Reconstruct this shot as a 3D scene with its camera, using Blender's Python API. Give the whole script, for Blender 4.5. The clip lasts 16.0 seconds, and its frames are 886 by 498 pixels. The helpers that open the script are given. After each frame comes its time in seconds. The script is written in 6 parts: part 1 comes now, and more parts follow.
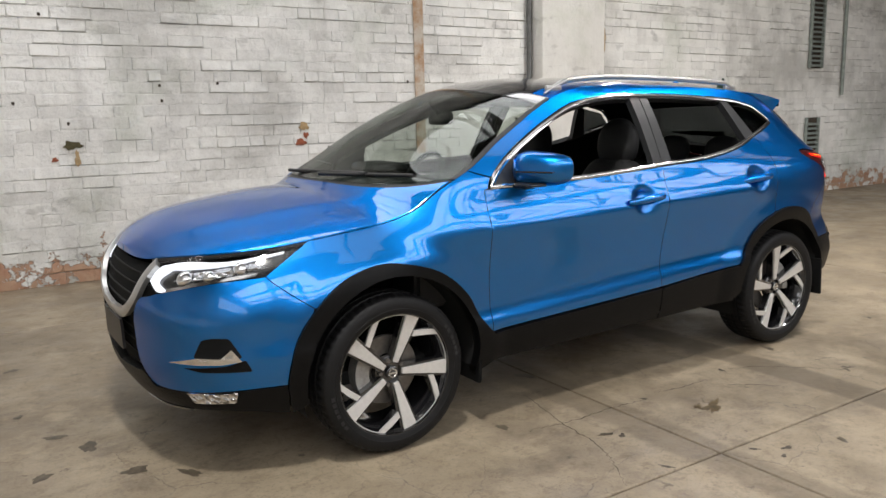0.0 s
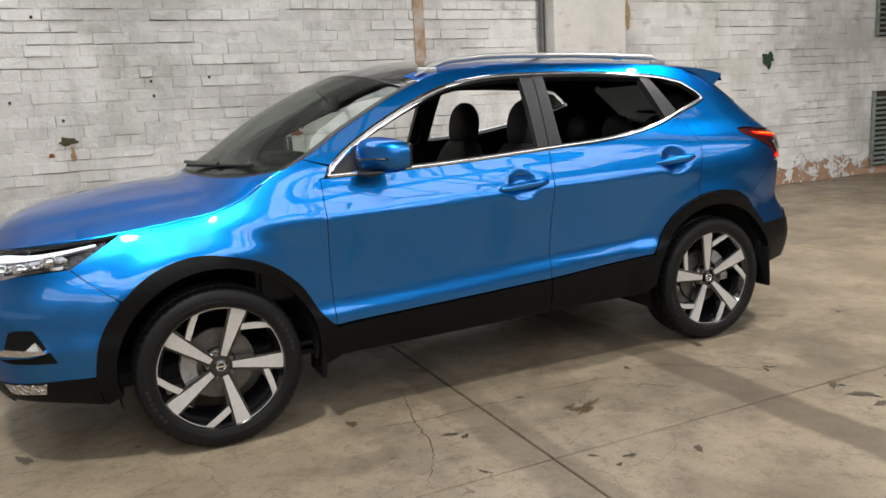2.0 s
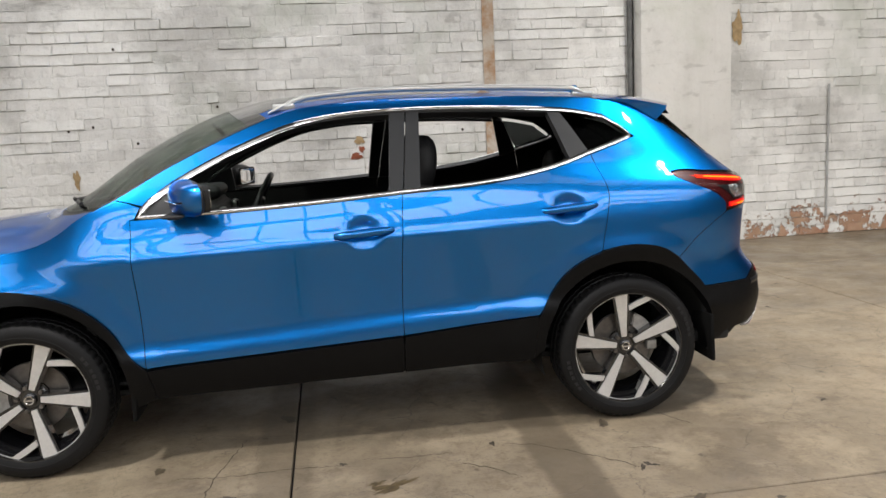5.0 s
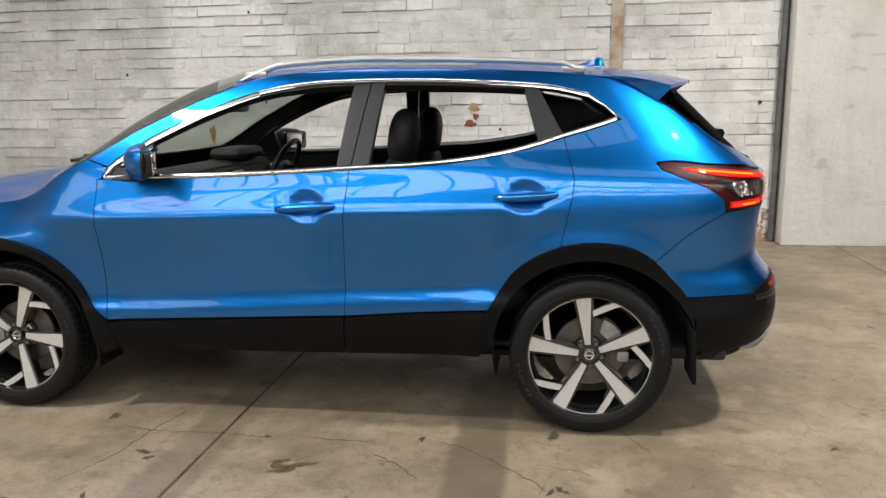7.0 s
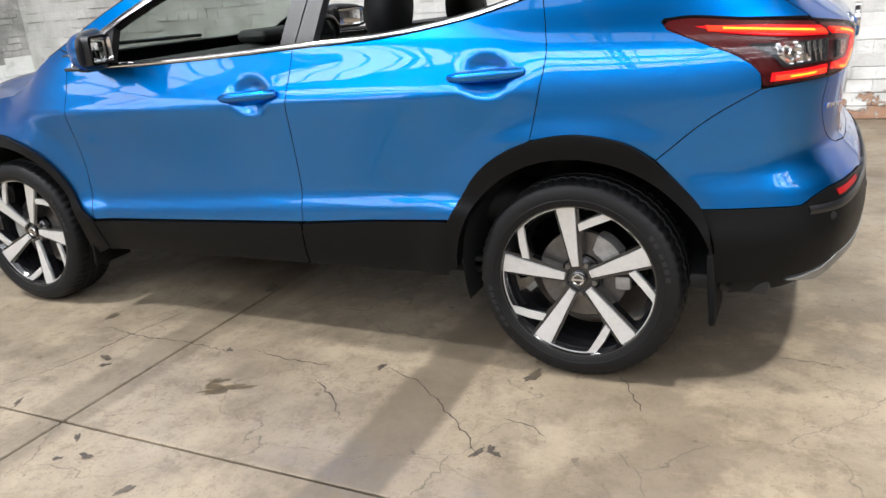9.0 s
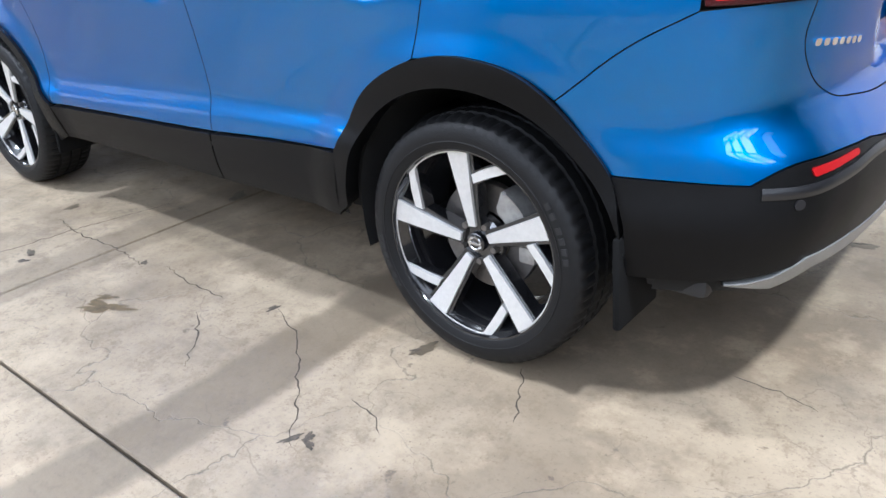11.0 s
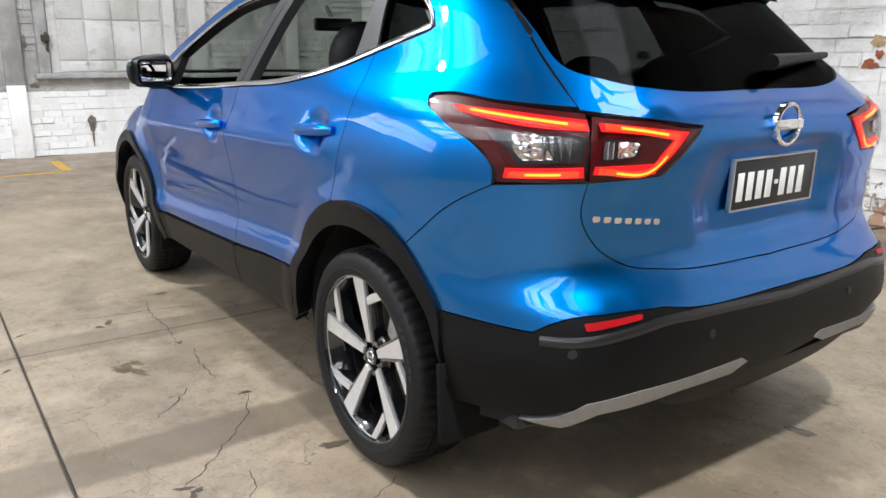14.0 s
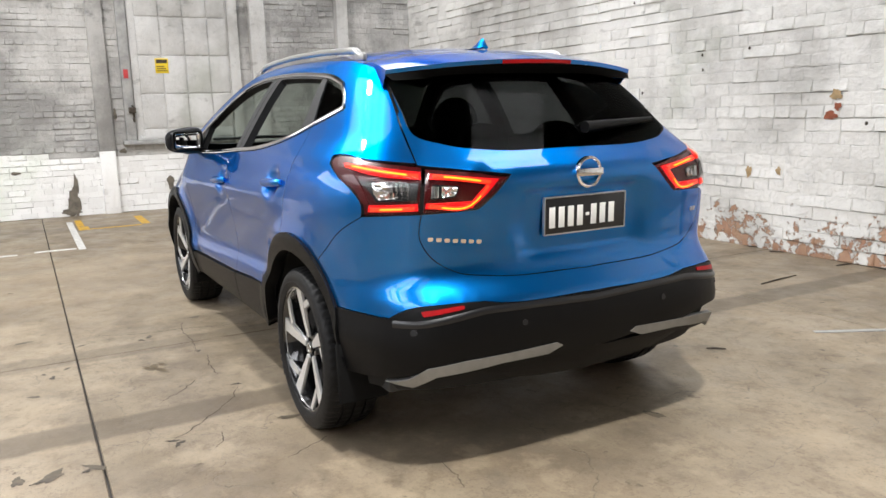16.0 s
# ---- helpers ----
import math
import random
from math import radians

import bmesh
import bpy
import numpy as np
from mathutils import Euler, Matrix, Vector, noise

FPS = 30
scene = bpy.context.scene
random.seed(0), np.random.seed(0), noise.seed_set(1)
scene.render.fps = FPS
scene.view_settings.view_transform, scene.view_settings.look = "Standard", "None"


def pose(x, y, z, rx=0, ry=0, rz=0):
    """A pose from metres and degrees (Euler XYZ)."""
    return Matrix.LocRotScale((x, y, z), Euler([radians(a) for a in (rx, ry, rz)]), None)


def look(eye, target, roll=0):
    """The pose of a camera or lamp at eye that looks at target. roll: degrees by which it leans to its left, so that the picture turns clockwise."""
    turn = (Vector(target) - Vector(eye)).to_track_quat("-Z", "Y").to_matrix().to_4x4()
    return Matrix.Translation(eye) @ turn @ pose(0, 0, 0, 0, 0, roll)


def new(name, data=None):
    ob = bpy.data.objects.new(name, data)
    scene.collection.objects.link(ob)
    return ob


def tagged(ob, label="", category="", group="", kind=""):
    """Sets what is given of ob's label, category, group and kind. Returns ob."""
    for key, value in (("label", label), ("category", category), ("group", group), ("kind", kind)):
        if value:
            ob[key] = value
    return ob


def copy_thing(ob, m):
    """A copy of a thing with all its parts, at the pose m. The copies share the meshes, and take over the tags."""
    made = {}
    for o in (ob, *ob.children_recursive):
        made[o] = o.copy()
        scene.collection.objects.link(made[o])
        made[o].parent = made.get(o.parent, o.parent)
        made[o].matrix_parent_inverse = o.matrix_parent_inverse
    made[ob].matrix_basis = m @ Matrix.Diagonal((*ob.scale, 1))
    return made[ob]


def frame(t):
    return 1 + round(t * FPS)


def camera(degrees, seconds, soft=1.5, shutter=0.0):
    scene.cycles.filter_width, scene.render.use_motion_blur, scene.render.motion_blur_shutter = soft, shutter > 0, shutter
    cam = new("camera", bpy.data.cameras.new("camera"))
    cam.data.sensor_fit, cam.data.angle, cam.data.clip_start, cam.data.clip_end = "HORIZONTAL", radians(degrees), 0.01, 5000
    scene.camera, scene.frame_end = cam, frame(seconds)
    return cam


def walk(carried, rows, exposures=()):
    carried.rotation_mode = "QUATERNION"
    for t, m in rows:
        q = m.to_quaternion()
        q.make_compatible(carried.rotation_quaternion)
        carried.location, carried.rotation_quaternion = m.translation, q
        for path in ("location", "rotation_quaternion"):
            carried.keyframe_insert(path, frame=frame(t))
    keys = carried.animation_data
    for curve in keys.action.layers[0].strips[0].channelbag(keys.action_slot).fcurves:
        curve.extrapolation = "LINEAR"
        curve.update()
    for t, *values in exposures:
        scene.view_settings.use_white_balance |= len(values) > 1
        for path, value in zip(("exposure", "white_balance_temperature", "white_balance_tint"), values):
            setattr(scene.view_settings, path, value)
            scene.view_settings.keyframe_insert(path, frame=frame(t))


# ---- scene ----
cam = camera(59.7, 16.0)
PATH = [
    (0, (-2.822, -3.575, 1.403), (-1.754, -1.919, 1.063), -1.3),
    (0.5, (-2.544, -3.649, 1.375), (-1.487, -1.991, 1.012), -2.0),
    (1, (-2.26, -3.775, 1.393), (-1.274, -2.067, 1.06), -3.4),
    (1.5, (-2.001, -3.962, 1.384), (-1.11, -2.201, 1.059), -3.0),
    (2, (-1.74, -4.021, 1.351), (-0.922, -2.232, 0.989), -3.1),
    (2.5, (-1.471, -4.067, 1.364), (-0.744, -2.239, 1.003), -1.5),
    (3, (-1.189, -4.208, 1.368), (-0.612, -2.32, 1.048), -1.5),
    (3.5, (-0.92, -4.244, 1.346), (-0.413, -2.339, 1.01), -1.7),
    (4, (-0.608, -4.201, 1.369), (-0.129, -2.282, 1.07), -1.2),
    (4.2, (-0.492, -4.199, 1.363), (-0.038, -2.271, 1.089), -1.8),
    (6.3, (0.787, -4.214, 1.427), (0.672, -2.252, 1.054), -1.0),
    (6.5, (0.901, -4.186, 1.423), (0.721, -2.231, 1.045), -0.8),
    (7, (1.171, -4.0, 1.403), (0.885, -2.057, 1.025), -0.7),
    (7.5, (1.418, -3.825, 1.376), (1.009, -1.918, 0.933), -1.9),
    (8, (1.661, -3.669, 1.361), (1.142, -1.81, 0.837), 0.1),
    (8.5, (1.814, -3.388, 1.325), (1.135, -1.592, 0.765), -1.1),
    (9, (1.991, -3.14, 1.291), (1.143, -1.448, 0.646), -4.8),
    (9.5, (2.204, -2.924, 1.278), (1.201, -1.343, 0.572), -4.3),
    (9.7, (2.249, -2.833, 1.26), (1.249, -1.264, 0.526), -3.9),
    (11.8, (2.471, -2.009, 1.186), (1.137, -0.804, 0.308), -1.7),
    (12, (2.463, -1.957, 1.192), (1.083, -0.785, 0.342), -1.0),
    (12.5, (2.547, -1.86, 1.228), (1.042, -0.77, 0.487), -1.6),
    (13, (2.763, -1.856, 1.237), (1.154, -0.844, 0.615), -1.0),
    (13.5, (2.997, -1.924, 1.229), (1.386, -0.876, 0.675), -0.1),
    (14, (3.272, -1.922, 1.251), (1.68, -0.818, 0.756), 0.1),
    (14.5, (3.568, -1.86, 1.264), (1.92, -0.812, 0.835), -0.1),
    (15, (3.797, -1.902, 1.249), (2.112, -0.886, 0.891), 0.0),
    (15.5, (4.044, -1.914, 1.288), (2.342, -0.938, 0.901), -0.1),
    (16, (4.32, -1.806, 1.308), (2.587, -0.874, 0.95), -1.6),
]
walk(cam, [(t, look(eye, target, roll)) for t, eye, target, roll in PATH],
     [(0, 0.12, 6500, 10), (1.5, 0.02, 6500, 10), (3, -0.03, 6500, 10), (4, 0.02, 6500, 10), (7, 0.12, 6550, 10), (8, 0.34, 6500, 10), (9, 0.70, 6150, 10), (12, 1.08, 5300, 10), (13, 1.02, 5350, 10), (14, 0.64, 6050, 10), (14.5, 0.56, 6250, 10), (16, 0.55, 6350, 10)])


# ---- world, lamps ----
world = bpy.data.worlds.new("world")
scene.world = world
world.use_nodes = True
wn = world.node_tree.nodes
sky = wn.new("ShaderNodeTexSky")
sky.sky_type, sky.sun_disc, sky.sun_elevation, sky.sun_rotation = "NISHITA", False, radians(40), radians(200)
world.node_tree.links.new(sky.outputs[0], wn["Background"].inputs["Color"])
wn["Background"].inputs["Strength"].default_value = 0.08


def area(name, x, y, z, sx, sy, watts, colour=(0.985, 0.985, 1.0), aim=(0, 0, -1)):
    lamp = bpy.data.lights.new(name, "AREA")
    lamp.shape, lamp.size, lamp.size_y, lamp.energy, lamp.color = "RECTANGLE", sx, sy, watts, colour
    ob = new(name, lamp)
    ob.matrix_world = look((x, y, z), (x + aim[0], y + aim[1], z + aim[2]))
    return ob


HALL = dict(x0=-7.3, x1=20.0, y0=-16.0, y1=3.93, top=6.4)
SKYLIGHTS = ((3.0, -3.6, 18.0, 1.6, 100), (4.5, -7.6, 22.0, 2.0, 670), (4.5, -10.4, 22.0, 2.0, 670), (4.5, -13.2, 22.0, 2.0, 600), (-2.2, 2.5, 10.0, 1.8, 230))
for sx, sy, length, width, watts in SKYLIGHTS:
    area("skylight_lamp", sx, sy, 6.2, length, width, watts)
# window light out of view, added to brighten the car's side
ADDED_WINDOW = dict(y0=-14.5, y1=-5.0, z0=3.3, z1=5.3)
area("window_lamp", HALL["x0"] + .03, (ADDED_WINDOW["y0"] + ADDED_WINDOW["y1"]) / 2, (ADDED_WINDOW["z0"] + ADDED_WINDOW["z1"]) / 2, ADDED_WINDOW["y1"] - ADDED_WINDOW["y0"], ADDED_WINDOW["z1"] - ADDED_WINDOW["z0"], 150, aim=(1, 0, 0))

for x, y in ((-2.6, -2.6), (4.2, -1.2)):
    bay = area("high_bay_light", x, y, 5.32, 0.4, 0.4, 330 if x > 0 else 250, (1, 0.97, 0.93))
    bay.data.shape = "DISK"

# ---- materials ----
def material(name, colour, rough=0.5, metal=0.0, coat=0.0, vary=0.0, scale=8.0, bump=0.0, bump_scale=40.0, colour2=None, spec=None):
    m = bpy.data.materials.new(name)
    m.use_nodes = True
    nt = m.node_tree
    n, l = nt.nodes, nt.links
    b = n["Principled BSDF"]
    b.inputs["Base Color"].default_value = (*colour, 1)
    b.inputs["Roughness"].default_value, b.inputs["Metallic"].default_value = rough, metal
    b.inputs["Coat Weight"].default_value, b.inputs["Coat Roughness"].default_value = coat, 0.03
    if spec is not None:
        b.inputs["Specular IOR Level"].default_value = spec
    co = n.new("ShaderNodeTexCoord")
    if vary:
        tex = n.new("ShaderNodeTexNoise")
        tex.inputs["Scale"].default_value, tex.inputs["Detail"].default_value, tex.inputs["Roughness"].default_value = scale, 6, 0.65
        l.new(co.outputs["Object"], tex.inputs["Vector"])
        mix = n.new("ShaderNodeMix")
        mix.data_type = "RGBA"
        mix.inputs[6].default_value = (*colour, 1)
        mix.inputs[7].default_value = (*(colour2 or [c * (1 - vary) for c in colour]), 1)
        ramp = n.new("ShaderNodeValToRGB")
        ramp.color_ramp.elements[0].position, ramp.color_ramp.elements[1].position = 0.38, 0.66
        l.new(tex.outputs[0], ramp.inputs[0])
        l.new(ramp.outputs[0], mix.inputs[0])
        l.new(mix.outputs[2], b.inputs["Base Color"])
    if bump:
        tex2 = n.new("ShaderNodeTexNoise")
        tex2.inputs["Scale"].default_value, tex2.inputs["Detail"].default_value = bump_scale, 4
        l.new(co.outputs["Object"], tex2.inputs["Vector"])
        bp = n.new("ShaderNodeBump")
        bp.inputs["Strength"].default_value, bp.inputs["Distance"].default_value = bump, 0.01
        l.new(tex2.outputs[0], bp.inputs["Height"])
        l.new(bp.outputs[0], b.inputs["Normal"])
    return m


def glass_material(name, tint, rough=0.0, gloss_rise=0.5, base_gloss=0.02):
    """A thin pane: clear with a surface gloss."""
    m = bpy.data.materials.new(name)
    m.use_nodes = True
    n, l = m.node_tree.nodes, m.node_tree.links
    n.remove(n["Principled BSDF"])
    see, gloss, mix = n.new("ShaderNodeBsdfTransparent"), n.new("ShaderNodeBsdfGlossy"), n.new("ShaderNodeMixShader")
    face, power, scale = n.new("ShaderNodeLayerWeight"), n.new("ShaderNodeMath"), n.new("ShaderNodeMath")
    see.inputs[0].default_value = (*tint, 1)
    gloss.inputs["Roughness"].default_value = rough
    power.operation, scale.operation = "POWER", "MULTIPLY_ADD"
    power.inputs[1].default_value, scale.inputs[1].default_value, scale.inputs[2].default_value = 4.0, gloss_rise, base_gloss
    face.inputs[0].default_value = 0.5
    l.new(face.outputs["Facing"], power.inputs[0])
    l.new(power.outputs[0], scale.inputs[0])
    l.new(scale.outputs[0], mix.inputs[0])
    l.new(see.outputs[0], mix.inputs[1])
    l.new(gloss.outputs[0], mix.inputs[2])
    l.new(mix.outputs[0], n["Material Output"].inputs["Surface"])
    return m


def glow_material(name, colour, strength):
    m = material(name, colour, 0.4)
    b = m.node_tree.nodes["Principled BSDF"]
    b.inputs["Base Color"].default_value, b.inputs["Specular IOR Level"].default_value = (*[0.3 * c for c in colour], 1), 0.1
    b.inputs["Emission Color"].default_value, b.inputs["Emission Strength"].default_value = (*colour, 1), strength
    return m


def paint_material():
    """Metallic blue under clear lacquer, with fine flake."""
    m = material("blue_metallic_paint", (0.004, 0.167, 0.53), 0.34, 1.0, 1.0)
    n, l = m.node_tree.nodes, m.node_tree.links
    b = n["Principled BSDF"]
    b.inputs["Specular Tint"].default_value = (0.04, 0.37, 0.90, 1)
    b.inputs["Coat IOR"].default_value, b.inputs["Coat Roughness"].default_value = 1.5, 0.008
    co, tex, bp = n.new("ShaderNodeTexCoord"), n.new("ShaderNodeTexNoise"), n.new("ShaderNodeBump")
    tex.inputs["Scale"].default_value = 900
    bp.inputs["Strength"].default_value, bp.inputs["Distance"].default_value = 0.06, 0.001
    l.new(co.outputs["Object"], tex.inputs["Vector"])
    l.new(tex.outputs[0], bp.inputs["Height"])
    l.new(bp.outputs[0], b.inputs["Normal"])
    return m


PAINT = paint_material()
CLAD = material("grained_black_plastic", (0.0035, 0.0035, 0.0038), 0.42, spec=0.15, vary=0.25, scale=30, bump=0.12, bump_scale=700)
BLACK = material("black_trim", (0.010, 0.010, 0.011), 0.4)
MATTBLACK = material("matt_black_grille", (0.006, 0.006, 0.006), 0.85, spec=0.12)
SHUT = material("dark_cavity", (0.004, 0.004, 0.004), 0.9)
GLOSSBLACK = material("gloss_black", (0.008, 0.008, 0.009), 0.12, coat=1.0)
PILLAR = material("matt_pillar_film", (0.022, 0.023, 0.025), 0.45, spec=0.35)
CHROME = material("chrome", (0.80, 0.80, 0.80), 0.09, 1.0)
SKID = material("dull_silver_plastic", (0.27, 0.27, 0.265), 0.42, 0.6, vary=0.15, scale=20)
SATIN = material("satin_silver", (0.55, 0.55, 0.54), 0.32, 0.85)
MACHINED = material("machined_alloy", (0.72, 0.715, 0.705), 0.33, 0.5, vary=0.10, scale=60)
RUBBER = material("tyre_rubber", (0.0065, 0.0065, 0.007), 0.58, spec=0.26, vary=0.35, scale=14, bump=0.1, bump_scale=200)
RUBBERMARK = material("scuffed_raised_rubber", (0.012, 0.012, 0.0125), 0.7, vary=0.5, scale=60)
STEEL = material("brake_disc_steel", (0.20, 0.185, 0.17), 0.45, 0.8, vary=0.3, scale=25)
CALIPER = material("cast_caliper", (0.42, 0.41, 0.39), 0.5, 0.5, vary=0.3, scale=30)
SEATCLOTH = material("black_seat_trim", (0.009, 0.009, 0.010), 0.6, vary=0.4, scale=40, bump=0.2, bump_scale=300)
DASH = material("dark_dashboard", (0.022, 0.022, 0.023), 0.6, vary=0.2, scale=30)
GLASS = glass_material("windscreen_glass", (0.70, 0.74, 0.71), 0.0, 0.55, 0.012)
REARTINT = glass_material("dark_tinted_glass", (0.19, 0.20, 0.20), 0.0, 0.06, 0.003)
LENS = glass_material("clear_lens", (0.96, 0.96, 0.96), 0.0, 0.22, 0.02)
REDLENS = material("red_lens", (0.30, 0.005, 0.007), 0.4, spec=0.2)
REDGLOW = glow_material("lit_red_light_guide", (1.0, 0.010, 0.014), 0.62)
WHITEGLOW = glow_material("lit_white_daylight_strip", (0.9, 0.93, 1.0), 1.2)
MIRROR = material("mirror_glass", (0.85, 0.85, 0.86), 0.02, 1.0)
PLATEBLACK = material("number_plate_black", (0.012, 0.012, 0.014), 0.35, vary=0.3, scale=20)
WHITEPRINT = material("white_print", (0.75, 0.75, 0.73), 0.5)

def crystal_material():
    """Moulded reflector facets behind a clear lens."""
    m = material("faceted_clear_reflector", (0.72, 0.72, 0.73), 0.12, 1.0)
    n, l = m.node_tree.nodes, m.node_tree.links
    co, vor, bp = n.new("ShaderNodeTexCoord"), n.new("ShaderNodeTexVoronoi"), n.new("ShaderNodeBump")
    vor.inputs["Scale"].default_value = 42
    bp.inputs["Strength"].default_value, bp.inputs["Distance"].default_value = 1.0, 0.02
    l.new(co.outputs["Object"], vor.inputs["Vector"])
    l.new(vor.outputs["Distance"], bp.inputs["Height"])
    l.new(bp.outputs[0], n["Principled BSDF"].inputs["Normal"])
    return m


CRYSTAL = crystal_material()

# ---- mesh helpers ----
def part(name, verts, faces, mat, parent=None, label="", normals=None, flat=False, mats=None, index=None):
    me = bpy.data.meshes.new(name)
    me.from_pydata([tuple(v) for v in verts], [], [tuple(f) for f in faces])
    for mm in (mats or [mat]):
        me.materials.append(mm)
    if index is not None:
        me.polygons.foreach_set("material_index", index)
    if not flat:
        me.polygons.foreach_set("use_smooth", [True] * len(me.polygons))
    if normals is not None:
        me.normals_split_custom_set_from_vertices([tuple(v) for v in normals])
    me.update()
    ob = new(name, me)
    if parent:
        ob.parent = parent
    if label:
        tagged(ob, label)
    return ob


def bm_part(name, bm, mat, parent=None, label="", smooth_angle=35.0):
    me = bpy.data.meshes.new(name)
    bmesh.ops.recalc_face_normals(bm, faces=bm.faces)
    bm.to_mesh(me)
    bm.free()
    me.materials.append(mat)
    if smooth_angle:
        me.polygons.foreach_set("use_smooth", [True] * len(me.polygons))
        me.set_sharp_from_angle(angle=radians(smooth_angle))
    ob = new(name, me)
    if parent:
        ob.parent = parent
    if label:
        tagged(ob, label)
    return ob


def bm_box(bm, lo, hi, bevel=0.0, seg=1, m=None):
    r = bmesh.ops.create_cube(bm, size=1.0)
    c = [(a + b) / 2 for a, b in zip(lo, hi)]
    d = [abs(b - a) for a, b in zip(lo, hi)]
    bmesh.ops.transform(bm, matrix=Matrix.Translation(c) @ Matrix.Diagonal((*d, 1)), verts=r["verts"])
    vs = r["verts"]
    if bevel:
        es = list({e for v in vs for e in v.link_edges})
        out = bmesh.ops.bevel(bm, geom=es, offset=bevel, segments=seg, affect="EDGES", profile=0.5)
        vs = list({v for f in out["faces"] for v in f.verts} | {v for v in vs if v.is_valid})
    if m is not None:
        bmesh.ops.transform(bm, matrix=m, verts=[v for v in vs if v.is_valid])
    return vs


def box(name, lo, hi, mat, parent=None, label="", bevel=0.0, seg=2):
    bm = bmesh.new()
    bm_box(bm, lo, hi, bevel, seg)
    return bm_part(name, bm, mat, parent, label)


def tube(name, pts, radius, mat, parent=None, label="", n=10, flatten=None):
    """A round bar along a line of points; flatten squashes it across z."""
    pts = [Vector(p) for p in pts]
    verts, faces = [], []
    for i, p in enumerate(pts):
        d = (pts[min(i + 1, len(pts) - 1)] - pts[max(i - 1, 0)]).normalized()
        a = d.cross(Vector((0, 0, 1)))
        a = a.normalized() if a.length > 1e-4 else Vector((1, 0, 0))
        b = a.cross(d).normalized()
        r = radius[i] if isinstance(radius, (list, tuple)) else radius
        for k in range(n):
            w = 2 * math.pi * k / n
            verts.append(p + a * (r * math.cos(w)) + b * (r * math.sin(w) * (flatten or 1)))
    for i in range(len(pts) - 1):
        for k in range(n):
            faces.append((i * n + k, i * n + (k + 1) % n, (i + 1) * n + (k + 1) % n, (i + 1) * n + k))
    faces.append(tuple(range(n))[::-1])
    faces.append(tuple(range((len(pts) - 1) * n, len(pts) * n)))
    bm = bmesh.new()
    vs = [bm.verts.new(v) for v in verts]
    for f in faces:
        bm.faces.new([vs[i] for i in f])
    return bm_part(name, bm, mat, parent, label, 50)


def spline(pts, step=0.02):
    """A smooth open line through a few points, evenly resampled."""
    p = np.asarray(pts, float)
    d = np.concatenate(([0], np.cumsum(np.linalg.norm(np.diff(p, axis=0), axis=1))))
    n = max(2, int(d[-1] / step) + 1)
    q = np.linspace(0, d[-1], n)
    if len(p) == 2:
        return np.stack([np.interp(q, d, p[:, k]) for k in range(p.shape[1])], -1)
    return np.stack([curve(d, p[:, k], q) for k in range(p.shape[1])], -1)


def join(*lines):
    """Lines end to end as one closed loop, without double points."""
    out = []
    for line in lines:
        for q in np.asarray(line, float):
            if not out or np.linalg.norm(q - out[-1]) > 1e-4:
                out.append(q)
    if np.linalg.norm(out[0] - out[-1]) < 1e-4:
        out.pop()
    return np.array(out)


def round_loop(pts, r, n=5):
    """A closed polygon with rounded corners."""
    p, out = np.asarray(pts, float), []
    for i in range(len(p)):
        a, b, c = p[i - 1], p[i], p[(i + 1) % len(p)]
        la, lc = np.linalg.norm(a - b), np.linalg.norm(c - b)
        k = min(r, la * .45, lc * .45)
        s0, s1 = b + (a - b) / la * k, b + (c - b) / lc * k
        for q in np.linspace(0, 1, n):
            out.append((1 - q) ** 2 * s0 + 2 * q * (1 - q) * b + q * q * s1)
    return dense(np.array(out))


def dense(p, step=0.025):
    out = []
    for i in range(len(p)):
        a, b = p[i], p[(i + 1) % len(p)]
        k = max(1, int(np.linalg.norm(b - a) / step))
        out += [a + (b - a) * j / k for j in range(k)]
    return np.array(out)


def inset(p, d):
    """A closed loop drawn inwards by d."""
    p = np.asarray(p, float)
    area2 = np.sum(p[:, 0] * np.roll(p[:, 1], -1) - np.roll(p[:, 0], -1) * p[:, 1])
    e = np.roll(p, -1, 0) - p
    e /= np.maximum(np.linalg.norm(e, axis=1, keepdims=True), 1e-9)
    n = np.stack((-e[:, 1], e[:, 0]), -1) * np.sign(area2)
    v = n + np.roll(n, 1, 0)
    v /= np.maximum((v * n).sum(1, keepdims=True), 0.35)
    return p + v * d


def within(p, q):
    """Which points q lie in the closed loop p."""
    x, y = q[:, 0][:, None], q[:, 1][:, None]
    x0, y0 = p[:, 0], p[:, 1]
    x1, y1 = np.roll(x0, -1), np.roll(y0, -1)
    hit = ((y0 > y) != (y1 > y)) & (x < (x1 - x0) * (y - y0) / (y1 - y0 + 1e-12) + x0)
    return hit.sum(1) % 2 == 1


from mathutils import geometry


def fill(loop, step=0.03):
    """Triangles that fill a loop in the plane with an even net of points."""
    lo, hi = loop.min(0), loop.max(0)
    gx, gy = np.meshgrid(np.arange(lo[0], hi[0], step), np.arange(lo[1], hi[1], step), indexing="ij")
    grid = np.stack((gx.ravel(), gy.ravel()), -1)
    grid = grid[within(loop, grid)] if len(grid) else grid
    if len(grid):
        d = np.min(np.linalg.norm(grid[:, None] - loop[None], axis=2), axis=1)
        grid = grid[d > step * .45]
    pts = np.concatenate((loop, grid)) if len(grid) else loop
    edges = [(i, (i + 1) % len(loop)) for i in range(len(loop))]
    v, _, f, *_ = geometry.delaunay_2d_cdt([Vector(q) for q in pts], edges, [], 1, 1e-6)
    return np.array([(q.x, q.y) for q in v]), [tuple(t) for t in f]


